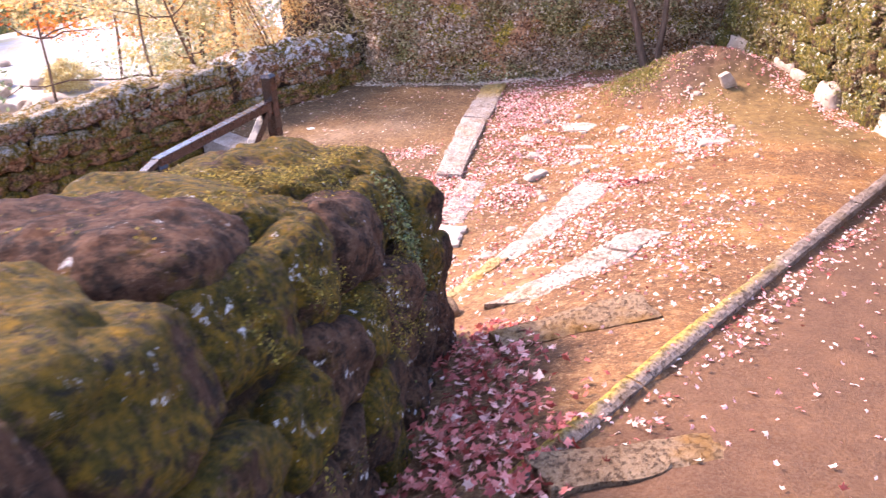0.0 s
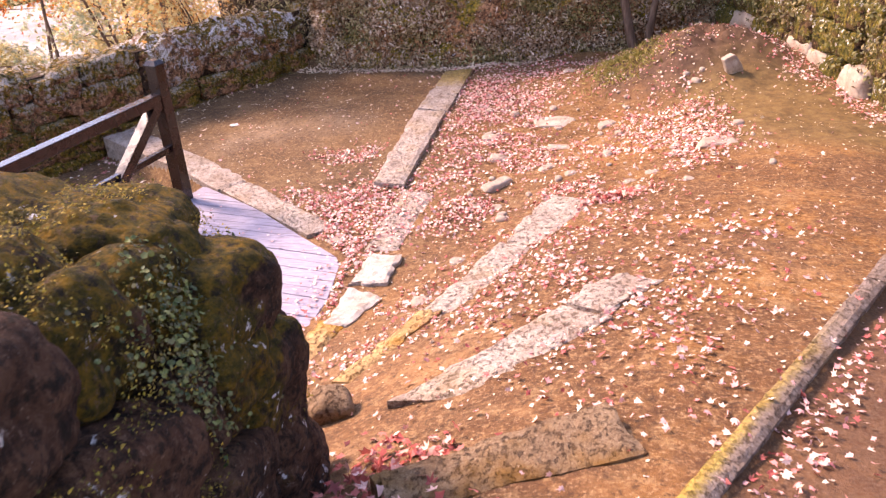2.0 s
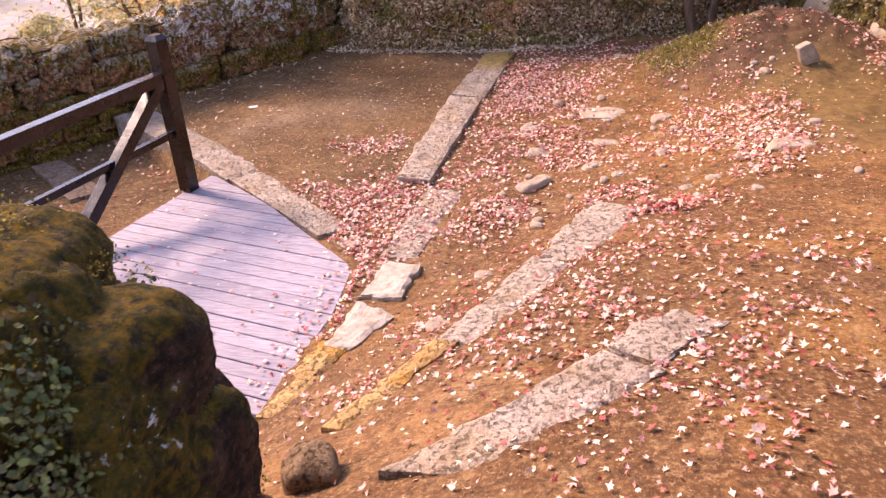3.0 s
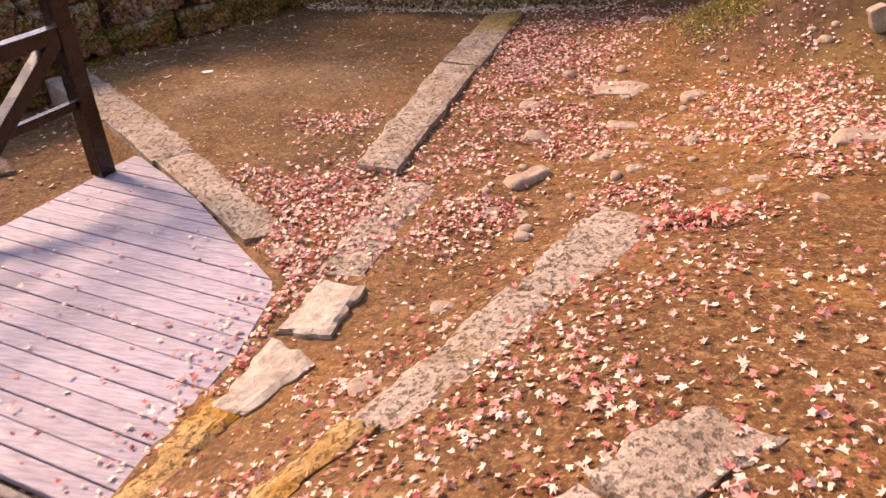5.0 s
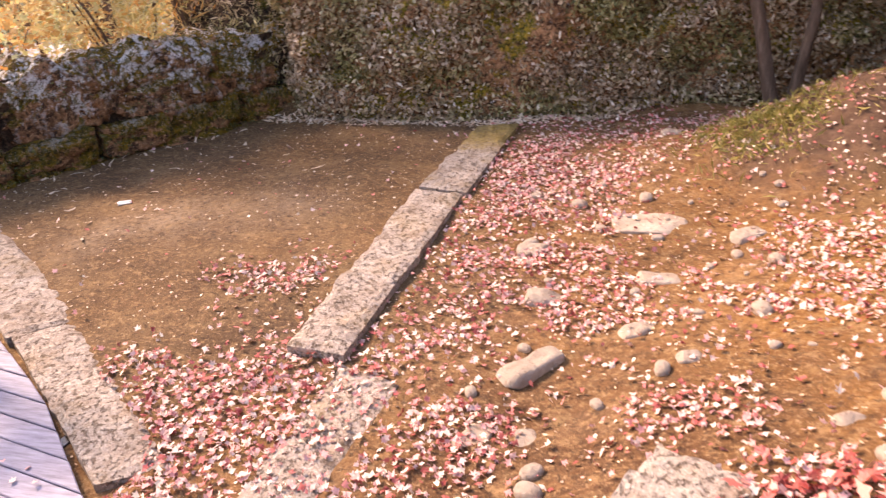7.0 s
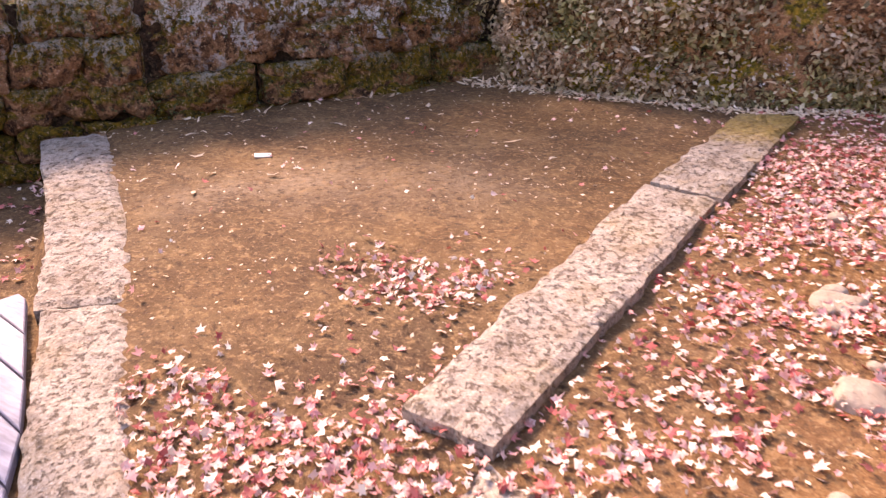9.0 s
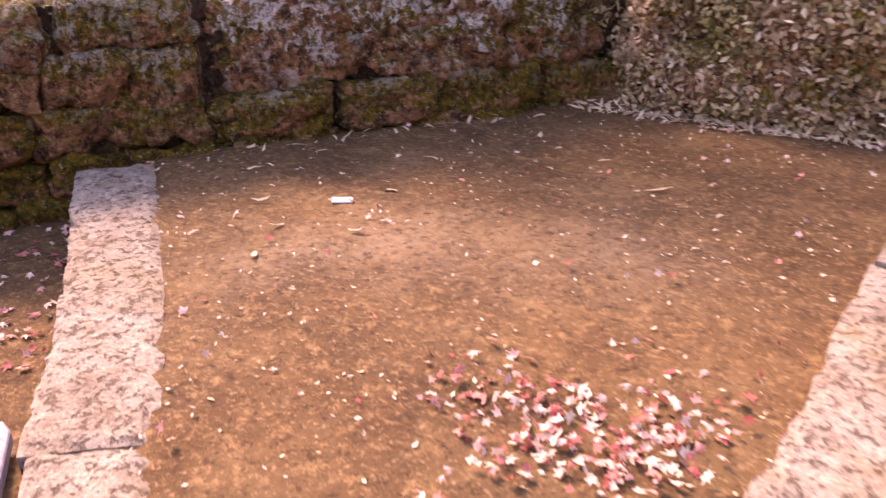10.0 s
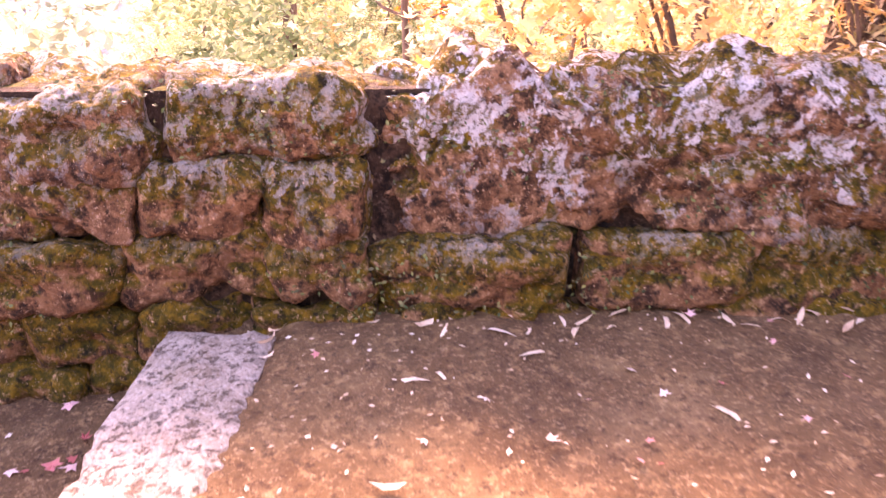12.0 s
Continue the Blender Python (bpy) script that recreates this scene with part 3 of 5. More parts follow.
slab([(-0.08, 9.12), (0.21, 9.10), (0.36, 11.16), (0.01, 11.24)], (0.07, 0.06, 0.05, 0.05), 0.10, 1, "long pitted grey stone slab lying proud of the dirt")
slab([(0.02, 11.30), (0.38, 11.22), (0.53, 12.9), (0.18, 12.82)], (0.045, 0.045, 0.05, 0.05), 0.10, 2, "pitted stone slab with an ochre mossy end", HALF_MOSSED)
slab([(0.08, 7.90), (0.34, 7.92), (0.50, 8.95), (0.20, 9.08)], (0.02, 0.02, 0.015, 0.02), 0.12, 3, "flush pitted stone slab half buried in leaves")
slab([(0.06, 7.37), (0.36, 7.39), (0.39, 7.79), (0.16, 7.85)], (0.03, 0.05, 0.045, 0.025), 0.22, 4, "broken pale stone block beside the deck", PALE_ROCK, "stone_block", 0.055, step=0.022)
slab([(0.02, 6.80), (0.19, 6.80), (0.37, 7.20), (0.10, 7.31)], (0.05, 0.06, 0.05, 0.035), 0.24, 5, "smooth pale stone block beside the deck", PALE_ROCK, "stone_block", 0.04, step=0.022)
slab([(-0.11, 6.22), (0.02, 6.26), (0.19, 6.84), (0.0, 6.84)], (0.07, 0.07, 0.05, 0.05), 0.2, 6, "ochre mossy edging stone beside the deck", OCHRE_SLAB, ragged=0.08)
slab([(1.19, 7.58), (1.52, 7.50), (1.86, 8.24), (1.58, 8.46)], (0.28, 0.30, 0.31, 0.27), 0.16, 7, "pitted grey stone slab with a broken end", ragged=0.05)
slab([(0.72, 6.56), (1.10, 6.52), (1.40, 7.47), (1.17, 7.56)], (0.33, 0.37, 0.32, 0.28), 0.14, 8, "half-buried pitted grey stone slab")
slab([(0.36, 5.92), (0.46, 5.90), (0.86, 6.55), (0.72, 6.57)], (0.32, 0.33, 0.36, 0.34), 0.14, 9, "thin ochre edge of a buried stone", OCHRE_SLAB, ragged=0.05)
slab([(1.59, 6.18), (1.82, 6.0), (2.16, 6.43), (1.92, 6.56)], (0.69, 0.73, 0.70, 0.66), 0.16, 10, "pitted grey stone slab with a broken end", ragged=0.05)
slab([(0.78, 5.40), (1.22, 5.36), (1.81, 5.98), (1.58, 6.16)], (0.63, 0.70, 0.73, 0.69), 0.16, 11, "long pitted grey stone slab stepping down the slope")
slab([(0.92, 4.48), (1.84, 4.77), (1.71, 5.03), (0.86, 4.68)], (0.90, 0.98, 0.98, 0.89), 0.18, 12, "dirt-covered stone step strewn with leaves", STEP_STONE)
slab([(1.20, 3.05), (1.98, 3.40), (1.93, 3.62), (1.12, 3.32)], (1.30, 1.20, 1.15, 1.23), 0.16, 13, "worn stone step sunk in the dirt path", STEP_STONE)
slab([(-3.49, 10.46), (-2.28, 9.62), (-2.05, 9.86), (-3.24, 10.74)], (0.012, 0.010, 0.010, 0.012), 0.3, 14, "long pitted pale stone slab running to the lichened wall", group="edging slabs by the deck", ragged=0.025)
slab([(-2.27, 9.61), (-1.59, 9.075), (-1.33, 9.275), (-2.04, 9.85)], (0.012, 0.006, 0.006, 0.012), 0.3, 17, "pitted pale stone slab beside the rail post", group="edging slabs by the deck", ragged=0.025)
slab([(-1.575, 9.085), (-0.47, 8.185), (-0.23, 8.33), (-1.325, 9.27)], (0.004, 0.006, 0.006, 0.004), 0.3, 15, "long pitted stone slab edging the wooden deck", group="edging slabs by the deck", ragged=0.02)
slab([(-3.97, 9.64), (-3.12, 8.98), (-2.88, 9.18), (-3.78, 9.85)], (-0.22, -0.22, -0.22, -0.22), 0.25, 16, "rough stone step on the lower ground behind the rail", slab_material("dull_step_stone", 0.2, 0.72, (1.0, 0.86, 0.74)), group="edging slabs by the deck")

# kerb: stones end to end along the ramp
KN = np.array((0.829, -0.559))
s = -0.2
random.seed(4)
kerb = tagged(new("kerb"), "low grey stone kerb along the dirt ramp", "kerb", kind="structure")
while s < 5.7:
    ln = random.uniform(0.85, 1.3)
    p, q = KERB_A + KERB_DIR * s, KERB_A + KERB_DIR * min(s + ln - 0.006, 5.9)
    zp, zq = hz(*(p - KN * 0.05)), hz(*(q - KN * 0.05))
    st = slab([p, q, q + KN * 0.095, p + KN * 0.095], [zp + 0.034, zq + 0.034, zq + 0.028, zp + 0.028], 0.25, 20 + int(s * 10), "", KERB_STONE, "kerb_stone", 0.009, "", 0.03)
    del st["category"]
    st.parent = kerb
    s += ln


# ---- leaf scatter ----
def scatter(name, pts, normals, size, shape, material, seed, tilt=0.35, parent=None, curl=0.5):
    """Many small leaves in one mesh; shape: outline in the unit disc."""
    rng = np.random.default_rng(seed)
    n, k = len(pts), len(shape)
    nrm = np.asarray(normals, float) + rng.normal(0, tilt, (n, 3))
    nrm /= np.linalg.norm(nrm, axis=1, keepdims=True)
    ref = rng.normal(0, 1, (n, 3))
    t1 = np.cross(nrm, ref)
    t1 /= np.linalg.norm(t1, axis=1, keepdims=True)
    t2 = np.cross(nrm, t1)
    sz = size * rng.uniform(0.65, 1.35, n)
    sh = np.asarray(shape)
    r2 = (sh ** 2).sum(1)
    wob = rng.uniform(0.72, 1.25, (n, k, 1)) if k > 4 else np.ones((n, k, 1))
    thin = rng.uniform(0.6, 1.0, (n, 1, 1)) if k > 6 else np.ones((n, 1, 1))
    bend = rng.uniform(-1, 1, n) * curl
    rim = pts[:, None] + sz[:, None, None] * (wob * (t1[:, None] * sh[None, :, :1] + thin * t2[:, None] * sh[None, :, 1:]) + nrm[:, None] * (r2[None, :, None] * bend[:, None, None]))
    if k <= 4:
        verts = rim.reshape(-1, 3)
        faces = np.arange(n * k).reshape(n, k)
    else:
        verts = np.concatenate((pts[:, None], rim), 1).reshape(-1, 3)
        o = np.arange(n)[:, None, None] * (k + 1)
        tri = np.array([(0, 1 + i, 1 + (i + 1) % k) for i in range(k)])
        faces = (o + tri[None]).reshape(-1, 3)
    return raw(name, verts, faces, material, parent)


STAR = [(math.cos(a) * r, math.sin(a) * r) for a, r in ((0, 1.0), (0.45, 0.46), (0.95, 0.9), (1.4, 0.46), (2.0, 0.74), (3.14, 0.30), (4.28, 0.74), (4.88, 0.46), (5.33, 0.9), (5.83, 0.46))]
DIAMOND = [(1, 0), (0, 0.55), (-1, 0), (0, -0.55)]
LANCE = [(1, 0), (0.3, 0.2), (-0.5, 0.2), (-1, 0), (-0.5, -0.2), (0.3, -0.2)]



# ---- far wall of lichened stones ----
def wall_point(s, out, z):
    p = CORNER + ALONG * s + INTO * out
    return Vector((p[0], p[1], z))


wall_turn = Matrix(((ALONG[0], INTO[0], 0), (ALONG[1], INTO[1], 0), (0, 0, 1))).to_4x4()
far_wall = tagged(new("wall_far"), "low dry-stone wall with moss and white lichen", "wall", kind="structure")
bm = bmesh.new()
box(bm, 8.2, 0.34, 1.40, Matrix.Translation(wall_point(3.75, -0.29, 0.08)) @ wall_turn)
part("core", bm, CORE, far_wall)
random.seed(11)
LEFT_COURSES = [(-0.42, -0.16), (-0.17, 0.05), (0.04, 0.28), (0.28, 0.55), (0.54, 0.81)]
RIGHT_COURSES = [(-0.30, 0.04), (0.02, 0.29), (0.29, 0.82)]


def lay_course(lo, hi, start, stop, short, long, seed, cap):
    """One course of the far wall between two places along it."""
    s = start
    while s < stop - 0.05:
        b = min(s + random.uniform(short, long), stop)
        if stop - b < 0.36:
            b = stop
        depth = 0.60 if cap else random.uniform(0.40, 0.48)
        lift = random.uniform(-0.02, 0.025)
        st = part("stone", boulder(b - s + 0.02, depth, hi - lo + 0.02, seed + s, 28 if 0.4 < s < 4.0 else 14, 6.0, 0.11, 6, (0.8, 0.97), 0.065), FAR_STONE, far_wall, smooth=True)
        front = random.uniform(-0.03, 0.03) - 0.06 * (lo + 0.2)
        st.matrix_world = Matrix.Translation(wall_point((s + b) / 2, front - depth / 2 + 0.02, (lo + hi) / 2 + lift)) @ wall_turn @ pose(0, 0, 0, random.uniform(-4, 4), random.uniform(-4.5, 4.5), random.uniform(-4, 4))
        s = b


for n, (lo, hi) in enumerate(LEFT_COURSES):
    lay_course(lo, hi, 2.36, 7.7, 0.3 if n else 0.4, 0.62 if n < 4 else 0.75, 31 * n + 3, n == 4)
for n, (lo, hi) in enumerate(RIGHT_COURSES):
    lay_course(lo, hi, -0.45, 2.35, 0.5 if n < 2 else 0.8, 0.9 if n < 2 else 1.25, 200 + 31 * n, n == 2)
rng = np.random.default_rng(51)
N = 9000
ss, zz = rng.uniform(-0.3, 6.5, N), rng.uniform(-0.25, 0.85, N)
keep = vnoise(ss * 1.2, zz * 2, 2.0, 15) + 0.12 * rng.normal(0, 1, N) > 0.55
ss, zz = ss[keep], zz[keep]
pw = CORNER[None] + ALONG[None] * ss[:, None] + INTO[None] * (0.03 + rng.normal(0, 0.02, len(ss)) - 0.045 * zz)[:, None]
tagged(scatter("creeper", np.concatenate((pw, zz[:, None]), 1), np.tile((INTO[0], INTO[1], 0.8), (len(ss), 1)), 0.0095, DIAMOND, SMALL_IVY, 52, 0.55, far_wall), "tiny creeper leaves", kind="stuff")

# ---- near wall of mossy boulders ----
near_wall = tagged(new("wall_near"), "rough boulder wall thick with moss", "wall", kind="structure")
random.seed(5)


def near_top(y):
    return 1.95 + 0.27 * (4.8 - y)


# how far the face stands out, by the depth below the top
FACE = ((0.0, 0.05), (0.05, 0.22), (0.12, 0.32), (0.22, 0.40), (0.40, 0.48), (0.60, 0.53), (0.90, 0.565), (1.40, 0.58), (2.6, 0.60))


def face_x(d):
    return float(np.interp(d, [f[0] for f in FACE], [f[1] for f in FACE]))


def near_body():
    """The mossy mass of the wall, rounded over the top and at its end."""
    bm = bmesh.new()
    prof = [(face_x(d), d) for d in (2.4, 1.9, 1.5, 1.2, 1.0, 0.8, 0.65, 0.5, 0.4, 0.3, 0.22, 0.16, 0.11, 0.07, 0.04, 0.0)] + [(-0.1, -0.02), (-0.25, 0.0), (-0.38, 0.05), (-0.5, 0.15), (-0.58, 0.3), (-0.62, 0.6), (-0.64, 1.2), (-0.65, 2.4)]
    rings = []
    steps = [(-1.2 + 0.06 * k, 0.0) for k in range(97)] + [(4.58, a) for a in (0.2, 0.4, 0.6, 0.8, 1.0, 1.2, 1.35, 1.5)]
    for y0, a in steps:
        f, y = math.cos(a), y0 + 0.30 * math.sin(a)
        ring = []
        for (xa, da), (xb, db) in zip(prof, prof[1:]):
            for m in range(3):
                u = m / 3
                px, d = xa * (1 - u) + xb * u, da * (1 - u) + db * u
                w = Vector((0.0 + px * (0.35 + 0.65 * f), y, near_top(y) - d - (1 - f) * 0.25 * max(0.0, 1 - d)))
                k = 0.05 * noise.noise(w * 2.3) + 0.035 * noise.noise(w * 5 + Vector((4, 2, 1))) + 0.016 * noise.noise(w * 13)
                out = Vector((px, 0.6 * math.sin(a), max(0.0, 0.5 - d) * 1.6)).normalized()
                ring.append(bm.verts.new(w + out * (k - 0.115)))
        rings.append(ring)
    for r0, r1 in zip(rings, rings[1:]):
        for p, q, r, s_ in zip(r0, r0[1:], r1[1:], r1):
            bm.faces.new((p, q, r, s_))
    bm.faces.new(rings[-1])
    bm.faces.new(rings[0][::-1])
    return bm


part("moss_mass", near_body(), MOSS_MASS, near_wall, "thick moss over packed earth", smooth=True)


def wall_stone(x, y, z, a, b, c, seed, rx, ry, rz, material, power=3.6, fine=16):
    st = part("boulder", boulder(a, b, c, seed, fine, power, 0.075, 7, (0.74, 0.95), 0.024), material, near_wall, smooth=True)
    st.matrix_world = pose(x, y, z, rx, ry, rz)


# cap stones, laid flat along the top
y, row = 4.99, 0
while y > -0.9:
    ln = (0.62, 0.78, 0.55, 0.7)[row] if row < 4 else random.uniform(0.7, 1.0)
    yc = y - ln / 2
    wall_stone(-0.10, yc, near_top(yc) - 0.19, 0.92 - 0.06 * (row % 2), ln + 0.03, 0.42, 3.1 + row * 1.3, -14, random.uniform(3, 7), random.uniform(-5, 5), BARE_STONE if row in (3, 5, 6) else NEAR_STONE, 3.0, 22)
    y -= ln
    row += 1
# courses down the face
d, row = 0.15, 0
while d < 2.0:
    hh = (0.33, 0.30, 0.34, 0.36)[row % 4]
    y = (4.80, 4.93, 4.96, 5.02, 5.05, 5.05)[min(row, 5)]
    while y > -0.6:
        ln = random.uniform(0.30, 0.58) if y > 2.5 else random.uniform(0.5, 0.9)
        yc, dm = y - ln / 2, d + hh / 2
        z = near_top(min(yc, 4.75)) - dm
        if z > hz(0.6, min(yc, 5.0)) - 0.35:
            slope = math.degrees(math.atan2(face_x(dm + 0.12) - face_x(dm - 0.12), 0.24))
            w = 0.46
            bare = (row * 5 + int(yc * 7)) % 5 < (1 if row < 1 else 3) or (row > 1 and yc > 4.3)
            wall_stone(face_x(dm) - w / 2 + random.uniform(-0.015, 0.03), yc, z, w, ln + 0.01, hh + 0.02, 11 + row * 9.7 + yc * 3.1, -14 + random.uniform(-9, 9), -slope * 0.8 + random.uniform(-5, 5), random.uniform(-7, 7), BARE_STONE if bare else NEAR_STONE, 4.6, 14)
        y -= ln
    d += hh
    row += 1
# the wall's end
for row, (z, h) in enumerate(((1.60, 0.36), (1.27, 0.38), (0.90, 0.42), (0.50, 0.46), (0.10, 0.46))):
    x = 0.58 - 0.02 * (row == 0)
    while x > -0.6:
        ln = random.uniform(0.32, 0.5)
        wall_stone(x - ln / 2, 4.72 + 0.06 * min(row, 3) - 0.10 * (x > 0.4) + random.uniform(-0.02, 0.02), z, ln + 0.05, 0.42, h + 0.05, 90 + row * 7.7 + x * 5, random.uniform(-8, 2), random.uniform(-8, 8), random.uniform(-8, 8) - 14 * (x > 0.3), BARE_STONE if row > 1 else NEAR_STONE, 3.6, 13)
        x -= ln
wall_stone(0.345, 4.57, 1.50, 0.50, 0.50, 0.46, 61.3, -10, -10, 6, NEAR_STONE, 4.2, 18)
wall_stone(0.355, 4.66, 1.12, 0.50, 0.52, 0.40, 63.9, -8, -4, -5, BARE_STONE, 4.4, 16)
# tufts of moss on the stones
mr = np.random.default_rng(17)
N = 42000
my, md = mr.uniform(2.5, 4.95, N), mr.uniform(0.0, 1.0, N) ** 1.7 * 0.9
keep = vnoise(my * 1.4, md * 2.2, 2.1, 16) * 0.7 + vnoise(my, md, 9, 4) * 0.3 + 0.06 * mr.normal(0, 1, N) > 0.52 + 0.12 * md
my, md = my[keep], md[keep]
on_top = mr.uniform(0, 1, len(my)) < 0.55
mx = np.where(on_top, mr.uniform(-0.4, 0.2, len(my)), np.interp(md, [f[0] for f in FACE], [f[1] for f in FACE]) + 0.02)
mz = near_top(my) - np.where(on_top, 0.0, md) + mr.normal(0, 0.012, len(my))
tagged(scatter("moss", np.stack((mx + mr.normal(0, 0.012, len(my)), my, mz), -1), np.stack((np.where(on_top, 0.1, 0.8), 0 * my, np.where(on_top, 1.0, 0.5)), -1), 0.0055, DIAMOND, MOSS_TUFT, 18, 0.7, near_wall), "yellow-green moss tufts", kind="stuff")
tagged(part("stone_block", boulder(0.22, 0.20, 0.22, 91, 9, 4, 0.1, 6), STEP_STONE, smooth=True), "squat mossy stone at the foot of the boulder wall", "stone").matrix_world = pose(0.47, 5.47, hz(0.47, 5.47) + 0.03, 4, 3, 20)

# ---- deck ----
DECK = [np.array(p) for p in ((-1.75, 9.15), (-1.03, 8.64), (-0.53, 8.18), (-0.06, 7.76), (-0.03, 7.2), (-0.13, 6.24), (-2.38, 6.70))]
DU, DV, DO = np.array((-0.978, 0.207)), np.array((0.207, 0.978)), DECK[5]
deck = tagged(new("deck"), "weathered plank deck with fallen leaves on it", "deck")


def span(v):
    """Where a line across the deck enters and leaves it."""
    hits = []
    for a, b in zip(DECK, DECK[1:] + DECK[:1]):
        va, vb = (a - DO) @ DV, (b - DO) @ DV
        if (va - v) * (vb - v) <= 0 and abs(va - vb) > 1e-6:
            p = a + (b - a) * (v - va) / (vb - va)
            hits.append((p - DO) @ DU)
    return (min(hits), max(hits)) if len(hits) > 1 else None


pitch, v = 0.118, 0.012
random.seed(8)
while v < 3.0:
    lo, hi = span(v), span(v + pitch - 0.009)
    if lo and hi:
        bm = bmesh.new()
        cs = [DO + DU * u + DV * w for u, w in ((lo[0] + 0.01, v), (lo[1], v), (hi[1], v + pitch - 0.006), (hi[0] + 0.01, v + pitch - 0.006))]
        zt = random.uniform(-0.003, 0.003)
        tops = [bm.verts.new((*c, zt)) for c in cs]
        bots = [bm.verts.new((*c, zt - 0.035)) for c in cs]
        bm.faces.new(tops), bm.faces.new(bots[::-1])
        for i in range(4):
            bm.faces.new((tops[i], bots[i], bots[(i + 1) % 4], tops[(i + 1) % 4]))
        bmesh.ops.bevel(bm, geom=[e for e in bm.edges if all(q in tops for q in e.verts)], offset=0.004, segments=1, affect="EDGES")
        part("plank", bm, DECK_WOOD, deck)
    v += pitch
bm = bmesh.new()
beam(bm, (-0.25, 6.235, -0.09), (-2.36, 6.69, -0.09), 0.05, 0.12)
part("front_beam", bm, POST_WOOD, deck, "dark brown edge beam")
for k in (0.35, 1.1, 1.9):
    bm = bmesh.new()
    p, q = DO + DU * k + DV * 0.06, DO + DU * k + DV * (2.1 if k > 1 else 1.5)
    beam(bm, (*p, -0.085), (*q, -0.085), 0.06, 0.09)
    part("joist", bm, POST_WOOD, deck)

# ---- rail ----
rail = tagged(new("handrail"), "dark brown painted timber handrail on the deck", "handrail")
P1, P2, P3 = Vector((-1.81, 8.83, 0)), Vector((-2.28, 7.05, 0)), Vector((-2.95, 5.45, -0.55))
rail_turn = math.degrees(math.atan2(P1.y - P2.y, P1.x - P2.x)) - 90


def rail_post(at, tall, w=0.115):
    bm = bmesh.new()
    box(bm, w, w, tall, pose(at.x, at.y, at.z + tall / 2, 0, 0, rail_turn), 0.006)
    post = part("post", bm, POST_WOOD, rail)
    bm = bmesh.new()
    bmesh.ops.create_cone(bm, cap_ends=True, segments=4, radius1=w * 0.78, radius2=w * 0.45, depth=0.035)
    bmesh.ops.transform(bm, matrix=pose(at.x, at.y, at.z + tall + 0.0175, 0, 0, rail_turn + 45), verts=bm.verts)
    part("cap", bm, POST_WOOD, post)


rail_post(P1, 1.27)
rail_post(P2, 0.93)
rail_post(P3, 0.93)
d = (P2 - P1).normalized()
for name, a, b, w, h in (("top_rail", P1 + d * 0.05 + Vector((0, 0, 0.98)), P2 + d * 0.02 + Vector((0, 0, 0.98)), 0.095, 0.09),
                         ("top_rail", P2 + Vector((0, 0, 0.975)), P3 + Vector((0, 0, 0.97)), 0.085, 0.085),
                         ("lower_rail", P1 + d * 0.05 + Vector((0, 0, 0.52)), P2 + Vector((0, 0, 0.52)), 0.055, 0.055),
                         ("brace", P1 + d * 0.06 + Vector((0.0, 0, 0.96)), P1 + d * 1.28 + Vector((0.02, 0, 0.04)), 0.095, 0.09)):
    bm = bmesh.new()
    beam(bm, a, b, w, h)
    part(name, bm, POST_WOOD, rail)


def strip(x, y, a, b, w):
    """How near to the line from a to b, falling off over w."""
    a, b = np.array(a), np.array(b)
    d = b - a
    t = np.clip(((x - a[0]) * d[0] + (y - a[1]) * d[1]) / (d @ d), 0, 1)
    return np.exp(-((x - a[0] - t * d[0]) ** 2 + (y - a[1] - t * d[1]) ** 2) / (w * w))


def ground_normals(x, y):
    e = 0.05
    n = np.stack((-(height(x + e, y) - height(x - e, y)) / (2 * e), -(height(x, y + e) - height(x, y - e)) / (2 * e), np.ones_like(x)), -1)
    return n / np.linalg.norm(n, axis=1, keepdims=True)


def pick(density, count, box4, seed):
    rng = np.random.default_rng(seed)
    x, y = rng.uniform(box4[0], box4[1], count), rng.uniform(box4[2], box4[3], count)
    keep = rng.uniform(0, 1, count) < density(x, y)
    x, y = x[keep], y[keep]
    return x, y


def clump(x, y, seed=0):
    return smoothstep(vnoise(x, y, 1.9, 5 + seed) * 0.6 + vnoise(x, y, 5.5, 9 + seed) * 0.4, 0.40, 0.62)


